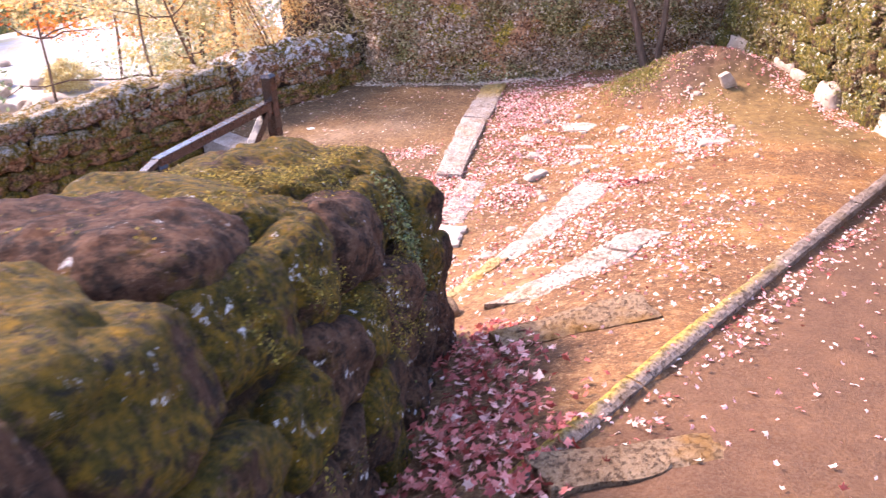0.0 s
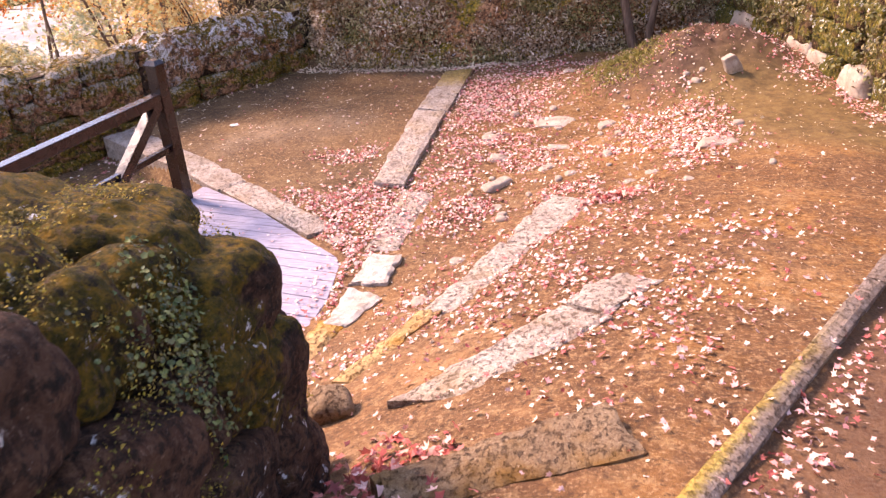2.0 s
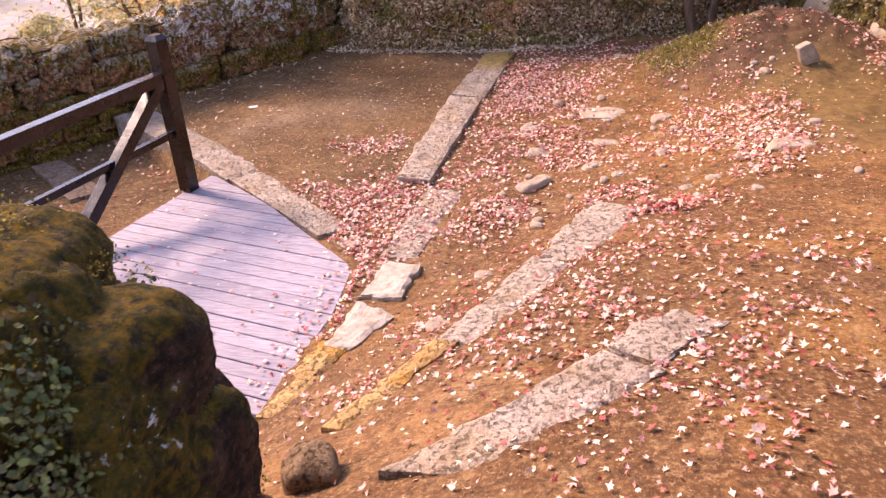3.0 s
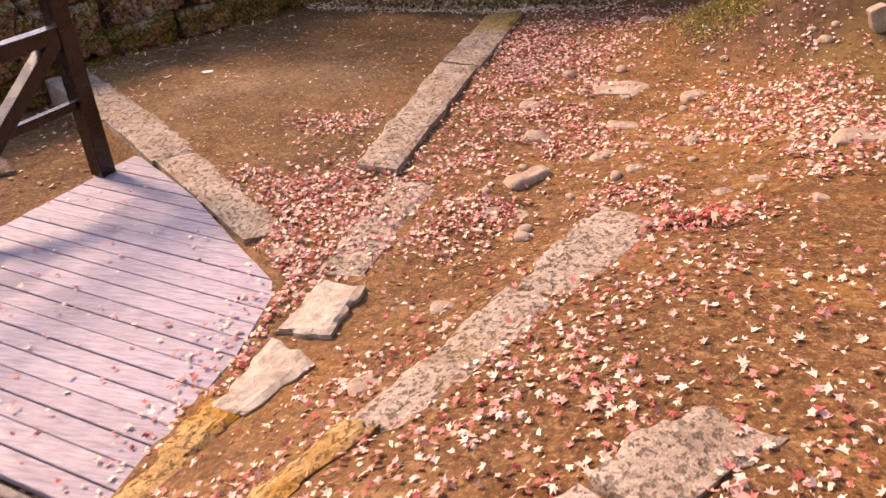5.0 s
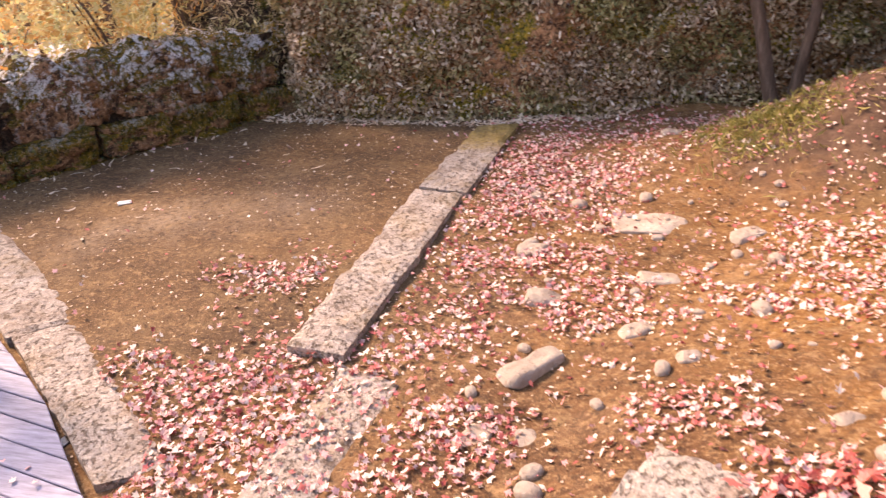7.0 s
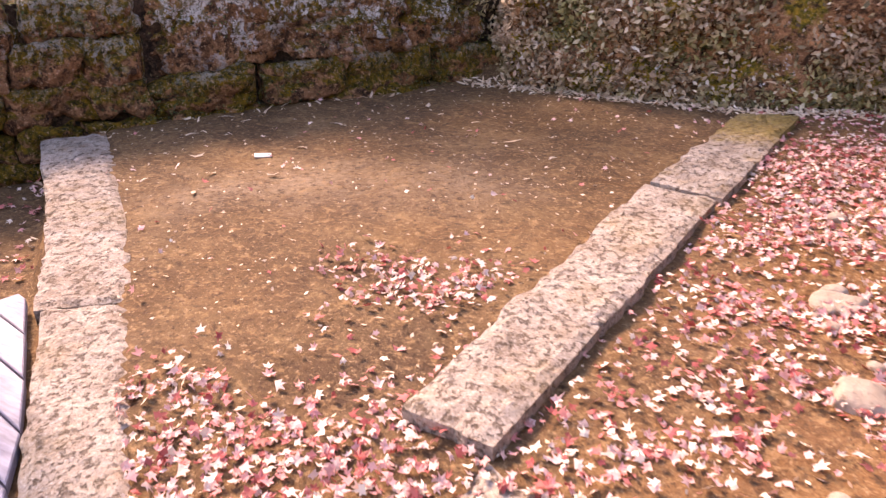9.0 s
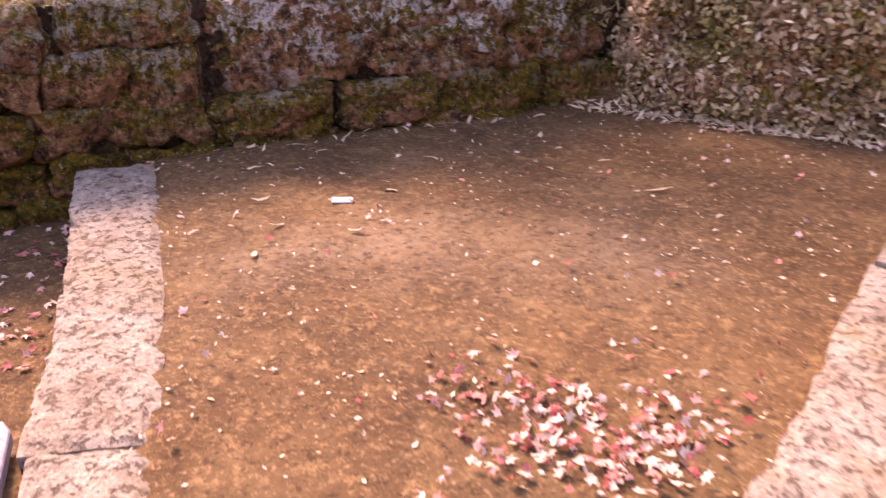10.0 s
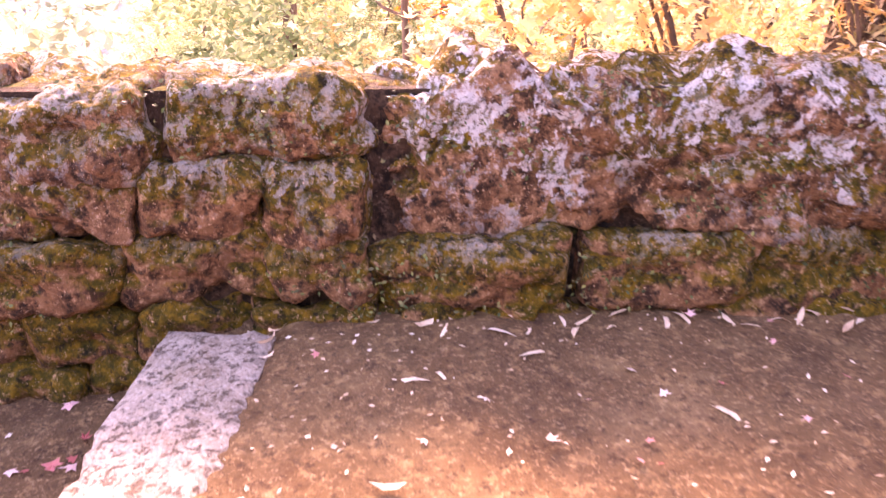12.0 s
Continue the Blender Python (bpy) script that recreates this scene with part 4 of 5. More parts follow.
def court_density(x, y):
    c = clump(x, y)
    d = 0.014 - 0.008 * (1 - smoothstep(x, -0.2, 0.2)) * smoothstep(y, 9.2, 9.8)
    d = d + 0.75 * strip(x, y, (0.55, 9.2), (0.68, 12.0), 0.25) * (0.4 + 0.6 * c)
    d = d + 1.0 * strip(x, y, (-0.15, 8.95), (-0.05, 8.2), 0.32) * (0.5 + 0.5 * c) + 0.35 * strip(x, y, (0.15, 8.9), (0.3, 8.2), 0.2)
    d = d + 0.6 * strip(x, y, (-0.75, 8.95), (-0.1, 8.6), 0.22) * c
    d = d + 0.4 * strip(x, y, (-0.35, 9.9), (-0.2, 9.2), 0.25) * c
    d = d + 0.5 * strip(x, y, (-0.73, 9.91), (-0.33, 9.79), 0.16)
    d = d + 0.7 * strip(x, y, (0.75, 8.4), (0.75, 9.3), 0.25) * c
    d = d + 0.75 * smoothstep(x, 0.5, 1.0) * smoothstep(y, 8.3, 8.9) * (1 - smoothstep(x, 3.1, 3.6)) * (1 - smoothstep(y, 12.6, 13.4)) * (0.08 + 0.72 * c ** 1.6)
    d = d + 0.3 * strip(x, y, (1.2, 12.6), (3.4, 12.4), 0.7)
    d = d + 0.5 * strip(x, y, (3.9, 12.6), (4.6, 9.9), 0.22)
    d = d + 0.75 * strip(x, y, (1.88, 8.22), (2.25, 8.3), 0.14)
    d = d + 0.25 * strip(x, y, (2.4, 8.9), (3.0, 9.5), 0.25) * c
    d = d + 0.36 * strip(x, y, (0.9, 6.4), (1.7, 7.6), 0.6) * (0.3 + 0.7 * c)
    d = d + 0.32 * strip(x, y, (1.6, 5.4), (2.5, 7.2), 0.5) * (0.3 + 0.7 * c)
    d = d + 0.42 * strip(x, y, (1.46, 3.45), (4.29, 7.63), 0.10) * (0.25 + 0.75 * c) + 0.010 * strip(x, y, (2.2, 3.2), (4.0, 6.0), 0.7)
    d = d + 0.25 * strip(x, y, (0.45, 6.3), (0.55, 7.4), 0.22) * c
    d = d * (1 - 0.75 * smoothstep((x - 2.9) + (9.6 - y) * 0.3, 0.0, 0.5) * smoothstep(y, 7.2, 7.8) * (1 - smoothstep(y, 10.6, 11.2)) * (x < 4.4))
    d = d * (1 - 0.82 * np.exp(-((((x - 3.05) / 1.15) ** 2 + ((y - 11.9) / 1.15) ** 2) ** 2)))
    shade = (x - CORNER[0]) * INTO[0] + (y - CORNER[1]) * INTO[1]
    d = d * smoothstep(shade, 0.02, 0.12)
    low = ((x + 0.35) * 0.625 + (y - 8.2) * 0.781 < -0.1) & (x < -0.04)
    d = d + 0.9 * strip(x, y, (0.0, 7.75), (-0.02, 6.9), 0.05) + 0.7 * strip(x, y, (-0.2, 8.2), (0.05, 7.75), 0.12)
    return np.where(low, 0.0, np.clip(d, 0, 1))


x, y = pick(court_density, 200000, (-3.4, 5.2, 2.6, 13.6), 21)
z = height(x, y) + np.random.default_rng(1).uniform(0.004, 0.03, len(x))
fallen = scatter("fallen_leaves", np.stack((x, y, z), -1), ground_normals(x, y), 0.0225, STAR, FALLEN, 31, 0.45)
tagged(fallen, "fallen pink and tan maple leaves strewn over the dirt", "fallen leaves", kind="stuff")


x, y = pick(lambda x, y: np.where(court_density(x, y) > 0, (0.3 + 0.7 * vnoise(x, y, 3, 8)) * smoothstep(y, 4.5, 6.0), 0), 9000, (-3.4, 5.2, 2.6, 13.4), 27)
tagged(scatter("leaf_litter", np.stack((x, y, height(x, y) + 0.006), -1), ground_normals(x, y), 0.010, DIAMOND, PALE_LEAF, 41, 0.3), "fine crumbs of dry leaf on the dirt", "leaf litter", kind="stuff")


def heap_density(x, y):
    return np.clip(1.1 * strip(x, y, (0.86, 3.2), (0.88, 4.75), 0.24) + 0.8 * strip(x, y, (1.1, 3.1), (1.15, 4.0), 0.2) * clump(x, y, 2) + 0.8 * strip(x, y, (1.9, 8.2), (2.1, 8.2), 0.1), 0, 1)


x, y = pick(heap_density, 13000, (0.4, 2.5, 2.3, 8.6), 22)
z = height(x, y) + np.random.default_rng(2).uniform(0.004, 0.07, len(x))
heap = scatter("leaf_heap", np.stack((x, y, z), -1), ground_normals(x, y), 0.036, STAR, RED_FALLEN, 32, 0.5)
tagged(heap, "drift of deep red maple leaves against the boulder wall", "fallen leaves", kind="stuff")


def deck_density(x, y):
    u, v = (x - DO[0]) * DU[0] + (y - DO[1]) * DU[1], (x - DO[0]) * DV[0] + (y - DO[1]) * DV[1]
    inside = (u > 0.0) & (v > 0.03) & ((x + 1.77) * 0.602 + (y - 9.06) * 0.798 < -0.03) & (x > -1.75 - 0.25 * (9.06 - y))
    return np.where(inside, np.clip(0.10 + 0.9 * strip(x, y, (-0.15, 7.8), (-0.15, 6.3), 0.13), 0, 1), 0)


x, y = pick(deck_density, 2300, (-2.4, -0.05, 6.2, 9.1), 23)
deck_leaves = scatter("deck_leaves", np.stack((x, y, 0.006 + 0.02 * np.random.default_rng(3).random(len(x))), -1), np.tile((0, 0, 1.0), (len(x), 1)), 0.022, STAR, FALLEN, 33, 0.2)
tagged(deck_leaves, "pink maple leaves lying on the deck planks", "fallen leaves", kind="stuff")


def low_density(x, y):
    low = ((x + 0.35) * 0.625 + (y - 8.2) * 0.781 < -0.15) & (x < -0.1)
    shade = (x - CORNER[0]) * INTO[0] + (y - CORNER[1]) * INTO[1]
    return np.where(low & (shade > 0.05), 0.12 + 0.9 * strip(x, y, (-3.5, 10.36), (-2.4, 9.5), 0.09) + 0.9 * strip(x, y, (-3.62, 10.32), (-3.45, 10.2), 0.12) + 0.6 * strip(x, y, (-0.3, 6.0), (-2.0, 6.3), 0.4), 0)


x, y = pick(low_density, 6500, (-5.0, -0.1, 5.0, 10.6), 24)
tagged(scatter("lower_leaves", np.stack((x, y, height(x, y) + 0.012), -1), ground_normals(x, y), 0.03, STAR, FALLEN, 34, 0.3), "fallen leaves on the lower dirt below the deck", "fallen leaves", kind="stuff")

# long dry leaves along the far wall and the bank
rng = np.random.default_rng(6)
t = rng.uniform(0, 1, 900)
sx = np.where(t < 0.38, CORNER[0] + ALONG[0] * t * 8.5 + INTO[0] * 0.1, CORNER[0] + 0.1 + (t - 0.38) * 5.2)
sy = np.where(t < 0.38, CORNER[1] + ALONG[1] * t * 8.5 + INTO[1] * 0.1, 12.98 + np.clip(sx - 0.2, 0, 9) * 0.3)
sx, sy = sx + rng.normal(0, 0.06, 900), sy + rng.normal(0, 0.05, 900)
keep = (t > 0.38) | (rng.uniform(0, 1, 900) < 0.10)
sx, sy = sx[keep], sy[keep]
tagged(scatter("wall_foot_leaves", np.stack((sx, sy, height(sx, sy) + 0.015), -1), ground_normals(sx, sy), 0.042, LANCE, PALE_LEAF, 35, 0.25), "pale dry bamboo leaves gathered at the wall foot", "fallen leaves", kind="stuff")
# single pale leaves in the open
random.seed(14)
for k in range(22):
    s, o = random.uniform(0.3, 3.2), random.uniform(0.1, 2.2)
    p = CORNER + ALONG * s + INTO * o
    one = scatter("dry_leaf", np.array([(p[0], p[1], hz(*p) + 0.012)]), np.array([(0, 0, 1.0)]), random.uniform(0.03, 0.06), LANCE, PALE_LEAF, 100 + k, 0.15)
    tagged(one, "single pale dry leaf lying on the dirt", "leaf", "single dry leaves")

# ---- loose stones ----
random.seed(3)
for i, (x, y, a, b, c, rz, label) in enumerate((
        (1.06, 9.20, 0.37, 0.15, 0.13, 50, "long pale stone lying among pink leaves"),
        (1.06, 9.86, 0.24, 0.15, 0.13, 10, "rounded pale stone among leaves"),
        (1.58, 10.84, 0.50, 0.28, 0.06, -10, "flat pale stone sunk in the dirt"),
        (1.65, 10.15, 0.24, 0.17, 0.07, 5, "flat buff stone sunk in the dirt"),
        (1.54, 9.54, 0.20, 0.15, 0.08, 25, "small pale stone half buried"),
        (2.98, 9.20, 0.40, 0.20, 0.12, 8, "broad pale stone beside a bare patch"),
        (0.93, 10.43, 0.18, 0.14, 0.08, 0, "small mossy stone half buried"),
        (2.16, 10.65, 0.22, 0.15, 0.10, 30, "small pinkish stone among leaves"),
        (0.87, 7.60, 0.14, 0.11, 0.09, 0, "small buff stone between slabs"),
        (-0.20, 8.10, 0.18, 0.15, 0.08, 40, "small grey stone at the slab end"),
        (2.38, 8.74, 0.13, 0.10, 0.08, 0, "small pale stone on the slope"),
        (1.73, 9.22, 0.11, 0.08, 0.10, 15, "small white stone standing in leaves"),
        (1.82, 12.60, 0.16, 0.14, 0.14, 0, "round grey stone near the mound"),
        (0.90, 8.66, 0.20, 0.12, 0.07, 60, "small flat stone among leaves"),
        (1.10, 8.68, 0.10, 0.16, 0.07, 10, "small flat stone among leaves"),
        (2.20, 8.60, 0.12, 0.09, 0.08, 0, "small pale stone on the slope"),
        (2.60, 8.35, 0.09, 0.07, 0.06, 0, "small pale pebble on the slope"),
        (0.70, 6.95, 0.17, 0.11, 0.07, 30, "small ochre stone between slabs"),
        (3.48, 11.15, 0.17, 0.12, 0.36, 20, "upright pale stone leaning on the mound"),
        (2.75, 13.0, 0.22, 0.17, 0.16, 0, "grey stone at the back of the mound"))):
    st = part("stone", boulder(a, b, c, 40 + i * 2.3, 11, 4.0, 0.10, 9, (0.6, 0.9), 0.02), ROCK, smooth=True)
    up = (-c * 0.28 if i else 0.0) if i != 18 else 0.07
    st.matrix_world = pose(x, y, hz(x, y) + up, random.uniform(-5, 5), -38 if i == 18 else random.uniform(-5, 5), rz)
    tagged(st, label, "stone", "loose stones in the court")
for k in range(46):
    x, y = random.uniform(0.75, 3.3), random.uniform(8.3, 11.6)
    r = random.uniform(0.03, 0.075)
    st = part("pebble", boulder(r * 1.4, r, r * 0.8, 200 + k, 3, 2.6, 0.1), ROCK, smooth=True)
    st.matrix_world = pose(x, y, hz(x, y) + r * 0.15, 0, 0, random.uniform(0, 180))
    tagged(st, "small buff pebble in the dirt", "pebble", "pebbles in the court")
bm = bmesh.new()
box(bm, 0.095, 0.06, 0.008, Matrix.Identity(4), 0.003)
tagged(part("paper_scrap", bm, SCRAP), "small white scrap lying on the dirt", "scrap").matrix_world = pose(-2.06, 10.84, hz(-2.06, 10.84) + 0.006, 2, 3, 40)

# ---- ivy bank ----
def bank_line(x):
    return 13.12 + 0.3 * max(0.0, x - 0.2) - 0.0 * x


bank = tagged(new("bank"), "steep earth bank covered in ivy and dead leaves", "bank", kind="structure")
nx_, nz_ = 90, 40
bv, bn = [], []
for i in range(nx_ + 1):
    x = -2.35 + 8.0 * i / nx_
    for j in range(nz_ + 1):
        z = -0.15 + 3.4 * j / nz_
        lean = 0.10 * z + 0.22 * max(0, z - 1.6)
        w = 0.20 * noise.noise(Vector((x * 1.1, z * 1.9, 3))) + 0.12 * noise.noise(Vector((x * 2.1, z * 4.5, 5))) + 0.07 * noise.noise(Vector((x * 3.5, z * 3.5, 8)))
        left = max(0.0, -1.55 - x)
        bv.append((x - 0.25 * max(0, z - 0.6) * (left > 0), bank_line(x) + lean + w + left * 1.2, z))
bf = [(i * (nz_ + 1) + j, (i + 1) * (nz_ + 1) + j, (i + 1) * (nz_ + 1) + j + 1, i * (nz_ + 1) + j + 1) for i in range(nx_) for j in range(nz_)]
raw("face", bv, bf, BANK_SOIL, bank, True)
B = np.array(bv).reshape(nx_ + 1, nz_ + 1, 3)
rng = np.random.default_rng(9)
N = 85000
i, j = rng.uniform(0, nx_ - 0.01, N), rng.uniform(0, nz_ - 0.01, N)
ii, jj = i.astype(int), j.astype(int)
fi, fj = (i - ii)[:, None], (j - jj)[:, None]
pts = (B[ii, jj] * (1 - fi) + B[ii + 1, jj] * fi) * (1 - fj) + (B[ii, jj + 1] * (1 - fi) + B[ii + 1, jj + 1] * fi) * fj
keep = vnoise(pts[:, 0] * 1.0, pts[:, 2], 2.2, 4) + 0.2 * rng.normal(0, 1, N) > 0.36
pts = pts[keep] + np.array((0, -1.0, 0.3)) * rng.uniform(0.0, 0.09, keep.sum())[:, None]
lv = scatter("ivy", pts, np.tile((0, -0.75, 0.65), (len(pts), 1)), 0.025, DIAMOND, IVY, 36, 0.7, bank)
tagged(lv, "small dark ivy leaves", kind="stuff")
N = 420
i, j = rng.integers(0, nx_, N), rng.integers(2, nz_, N)
pts = B[i, j] + np.array((0, -0.09, 0.02)) + rng.normal(0, 0.03, (N, 3))
tagged(scatter("caught_leaves", pts, np.tile((0, -0.75, 0.65), (N, 1)), 0.036, LANCE, PALE_LEAF, 37, 0.7, bank), "pale dead leaves caught in the ivy", kind="stuff")

# ---- mossy retaining wall on the far side of the ramp ----
right_wall = tagged(new("wall_right"), "tall mossy stone retaining wall with creepers", "wall", kind="structure")
RA, RB = np.array((4.98, 9.0)), np.array((4.05, 13.6))
rd = (RB - RA) / np.linalg.norm(RB - RA)
rn2 = np.array((-rd[1], rd[0]))
if rn2[0] > 0:
    rn2 = -rn2
r_turn = Matrix(((rd[0], -rn2[0], 0), (rd[1], -rn2[1], 0), (0, 0, 1))).to_4x4()
random.seed(31)
bm = bmesh.new()
mid = (RA + rd * 0.2)
box(bm, 11.0, 0.4, 3.6, Matrix.Translation((mid[0] - rn2[0] * 0.42, mid[1] - rn2[1] * 0.42, 1.4)) @ r_turn)
part("core", bm, CORE, right_wall)
z = 0.0
row = 0
while z < 2.6:
    h = random.uniform(0.24, 0.42)
    s = -4.5
    while s < 5.0:
        ln = random.uniform(0.3, 0.7)
        p = RA + rd * (s + ln / 2) - rn2 * (0.10 + 0.09 * z)
        st = part("stone", boulder(ln + 0.02, 0.4, h + 0.03, row * 13 + s, 8, 8, 0.09, 4, (0.8, 0.97)), ROCK if (row <= 1 and random.random() < 0.3) else RIGHT_STONE, right_wall, smooth=True)
        st.matrix_world = Matrix.Translation((p[0] + random.uniform(-0.03, 0.03), p[1], z + h / 2)) @ r_turn @ pose(0, 0, 0, random.uniform(-5, 5), random.uniform(-4, 4), random.uniform(-4, 4))
        s += ln
    z += h
    row += 1
N = 15000
s, zz = rng.uniform(-4.0, 5.0, N), rng.uniform(0.5, 2.6, N)
keep = vnoise(s, zz, 1.6, 12) + 0.15 * rng.normal(0, 1, N) > 0.40
s, zz = s[keep], zz[keep]
pts = np.stack((RA[0] + rd[0] * s + rn2[0] * (0.13 - 0.09 * zz), RA[1] + rd[1] * s + rn2[1] * (0.13 - 0.09 * zz), zz), -1) + rng.normal(0, 0.03, (len(s), 3))
tagged(scatter("creeper", pts, np.tile((rn2[0] * 0.8, rn2[1] * 0.8, 0.6), (len(pts), 1)), 0.026, DIAMOND, WALL_IVY, 38, 0.6, right_wall), "small creeper leaves, green and browned", kind="stuff")

# small creepers on the boulder wall
N = 2100
yy, zz = rng.normal(4.5, 0.24, N), rng.normal(1.68, 0.14, N)
keep = (vnoise(yy * 1.3, zz, 4.4, 6) > 0.45) & (yy < 4.9) & (zz < near_top(yy) - 0.08)
yy, zz = yy[keep], zz[keep]
pts = np.stack((np.interp(near_top(yy) - zz, [f[0] for f in FACE], [f[1] for f in FACE]) + 0.035 + rng.normal(0, 0.014, len(yy)), yy, zz), -1)
tagged(scatter("creeper", pts, np.tile((0.8, 0.1, 0.6), (len(pts), 1)), 0.0085, [(1, 0), (0.4, 0.8), (-0.7, 0.6), (-0.9, -0.3), (0.2, -0.9)], SMALL_IVY, 39, 0.5, near_wall), "tiny green creeper leaves", kind="stuff")

# grass on the mound's flank
N = 1100
gx2, gy2 = rng.normal(2.45, 0.24, N), rng.normal(12.1, 0.30, N)
tagged(scatter("mound_grass", np.stack((gx2, gy2, height(gx2, gy2) + 0.03), -1), np.tile((0.3, -0.9, 0.3), (N, 1)), 0.05, [(1, 0), (0, 0.12), (-1, 0), (0, -0.12)], DRY_GRASS, 40, 0.9), "yellow-green grass tuft on the earth mound", "grass", kind="stuff")


# ---- trees ----
def limb(bm, pts, r0, r1, sides=7):
    rings = []
    for k, p in enumerate(pts):
        d = (pts[min(k + 1, len(pts) - 1)] - pts[max(k - 1, 0)]).normalized()
        q = d.to_track_quat("Z", "Y")
        r = r0 + (r1 - r0) * k / (len(pts) - 1)
        rings.append([bm.verts.new(p + q @ Vector((math.cos(a) * r, math.sin(a) * r, 0))) for a in (2 * math.pi * i / sides for i in range(sides))])
    for a, b in zip(rings, rings[1:]):
        for i in range(sides):
            bm.faces.new((a[i], a[(i + 1) % sides], b[(i + 1) % sides], b[i]))
    bm.faces.new(rings[-1])


def tree(x, y, tall, lean, spread_r, leaves, material, seed, label, thick=0.12, size=0.09, low=0.5, clumps=26):
    rnd = random.Random(seed)
    z0 = hz(x, y) - 0.15
    thing = tagged(new("tree"), label, "tree")
    thing.location = (x, y, z0)
    bm = bmesh.new()
    p, pts = Vector((0, 0, 0)), []
    for k in range(9):
        pts.append(p.copy())
        p += Vector((lean[0] / 8 + rnd.uniform(-0.04, 0.04) * tall / 4, lean[1] / 8 + rnd.uniform(-0.04, 0.04) * tall / 4, tall / 8))
    limb(bm, pts, thick, thick * 0.25, 9)
    part("trunk", bm, BARK, thing, smooth=True)
    tips = []
    for k in range(9):
        bm = bmesh.new()
        a = pts[rnd.randint(int(8 * low), 8)]
        ang, up = rnd.uniform(0, 6.28), rnd.uniform(0.0, 0.55)
        d = Vector((math.cos(ang), math.sin(ang), up))
        q, lp = a.copy(), []
        for m in range(7):
            lp.append(q.copy())
            q += d * spread_r / 6 + Vector((rnd.uniform(-1, 1), rnd.uniform(-1, 1), rnd.uniform(-1, 1))) * spread_r * 0.05
            if m > 1:
                tips.append(q.copy())
        limb(bm, lp, thick * 0.38, thick * 0.06, 6)
        part("limb", bm, BARK, thing, smooth=True)
    r = np.random.default_rng(seed)
    cents = np.array([tuple(rnd.choice(tips)) for _ in range(clumps)])
    which = r.integers(0, clumps, leaves)
    pts2 = cents[which] + r.normal(0, 1, (leaves, 3)) * np.array((0.16, 0.16, 0.10)) * spread_r * r.uniform(0.5, 1.3, (leaves, 1))
    crown = scatter("crown", pts2, np.tile((0, 0, 1.0), (leaves, 1)), size, DIAMOND if size > 0.1 else STAR[:], material, seed, 0.7, thing)
    tagged(crown, kind="stuff")
    return thing


def beyond(s, back):
    p = CORNER + ALONG * s - INTO * back
    return p[0], p[1]


# slender trees in front of the bank
tree(2.75, 13.45, 3.2, (-0.9, 0.1), 0.9, 450, GREEN, 61, "slender evergreen tree before the ivy bank", 0.07, 0.05)
tree(2.85, 13.5, 3.4, (0.15, 0.0), 0.9, 450, GREEN, 62, "slender evergreen tree before the ivy bank", 0.06, 0.05)
# trees beyond the far wall
for k, (s, bk, tall, lean, sp, lv_, mt, lab, th, sz) in enumerate((
        (2.3, 6.3, 4.3, (0.2, 0.3), 1.5, 2600, ORANGE, "orange-leaved maple behind the lichened wall", 0.05, 0.05),
        (0.4, 7.4, 4.5, (0.4, 0.4), 1.8, 3000, YELLOW, "yellow-leaved tree behind the lichened wall", 0.05, 0.05),
        (0.75, 2.3, 5.0, (-0.9, -1.2), 1.7, 3000, GOLD, "thin golden-leaved tree leaning over the wall", 0.035, 0.05),
        (0.1, 3.4, 5.5, (-0.8, -1.0), 1.9, 3400, PALE_GREEN, "thin pale green tree behind the wall corner", 0.04, 0.05),
        (-2.0, 3.6, 6.0, (-0.6, 0.6), 1.8, 1500, ORANGE, "thin orange-leaved maple by the bank", 0.07, 0.07))):
    made = tree(*beyond(s, bk), tall, lean, sp, lv_, mt, 300 + k, lab, th, sz, 0.8 if k < 2 else 0.4)
    if k == 2:
        bm = bmesh.new()
        r2 = random.Random(5)
        tw = [Vector((-5.6, 16.1, -0.80)).lerp(Vector((-8.9, 13.9, -0.40)), q / 10) + Vector((r2.uniform(-0.1, 0.1), 0, r2.uniform(-0.08, 0.08) + 0.25 * math.sin(q / 10 * 3.1))) - made.location for q in range(11)]
        limb(bm, [Vector((0, 0, 0.9))] + tw, 0.035, 0.008, 6)
        part("limb", bm, BARK, made, "long bare limb", smooth=True)


def valley_tree(x, y, tall, wide, material, seed, label):
    """A dense tree in the valley: trunk and a crown of clumps from low down."""
    rnd, r = random.Random(seed), np.random.default_rng(seed)
    thing = tagged(new("tree"), label, "tree")
    thing.location = (x, y, hz(x, y) - 0.2)
    bm = bmesh.new()
    limb(bm, [Vector((rnd.uniform(-0.1, 0.1) * k, rnd.uniform(-0.1, 0.1) * k, tall * 0.85 * k / 5)) for k in range(6)], tall * 0.022, 0.04, 8)
    part("trunk", bm, BARK, thing, smooth=True)
    n = 46
    h = r.uniform(0.18, 1.0, n)
    rad = wide * np.sqrt(np.clip(1 - ((h - 0.45) / 0.58) ** 2, 0.02, 1)) * r.uniform(0.35, 1.0, n)
    ang = r.uniform(0, 6.28, n)
    cents = np.stack((np.cos(ang) * rad, np.sin(ang) * rad, h * tall), -1)
    leaves = 8000
    pts = cents[r.integers(0, n, leaves)] + r.normal(0, 1, (leaves, 3)) * np.array((0.16, 0.16, 0.11)) * wide
    tagged(scatter("crown", pts, np.tile((0, 0, 1.0), (leaves, 1)), 0.026 * wide + 0.015, DIAMOND, material, seed, 0.8, thing), kind="stuff")
    return thing


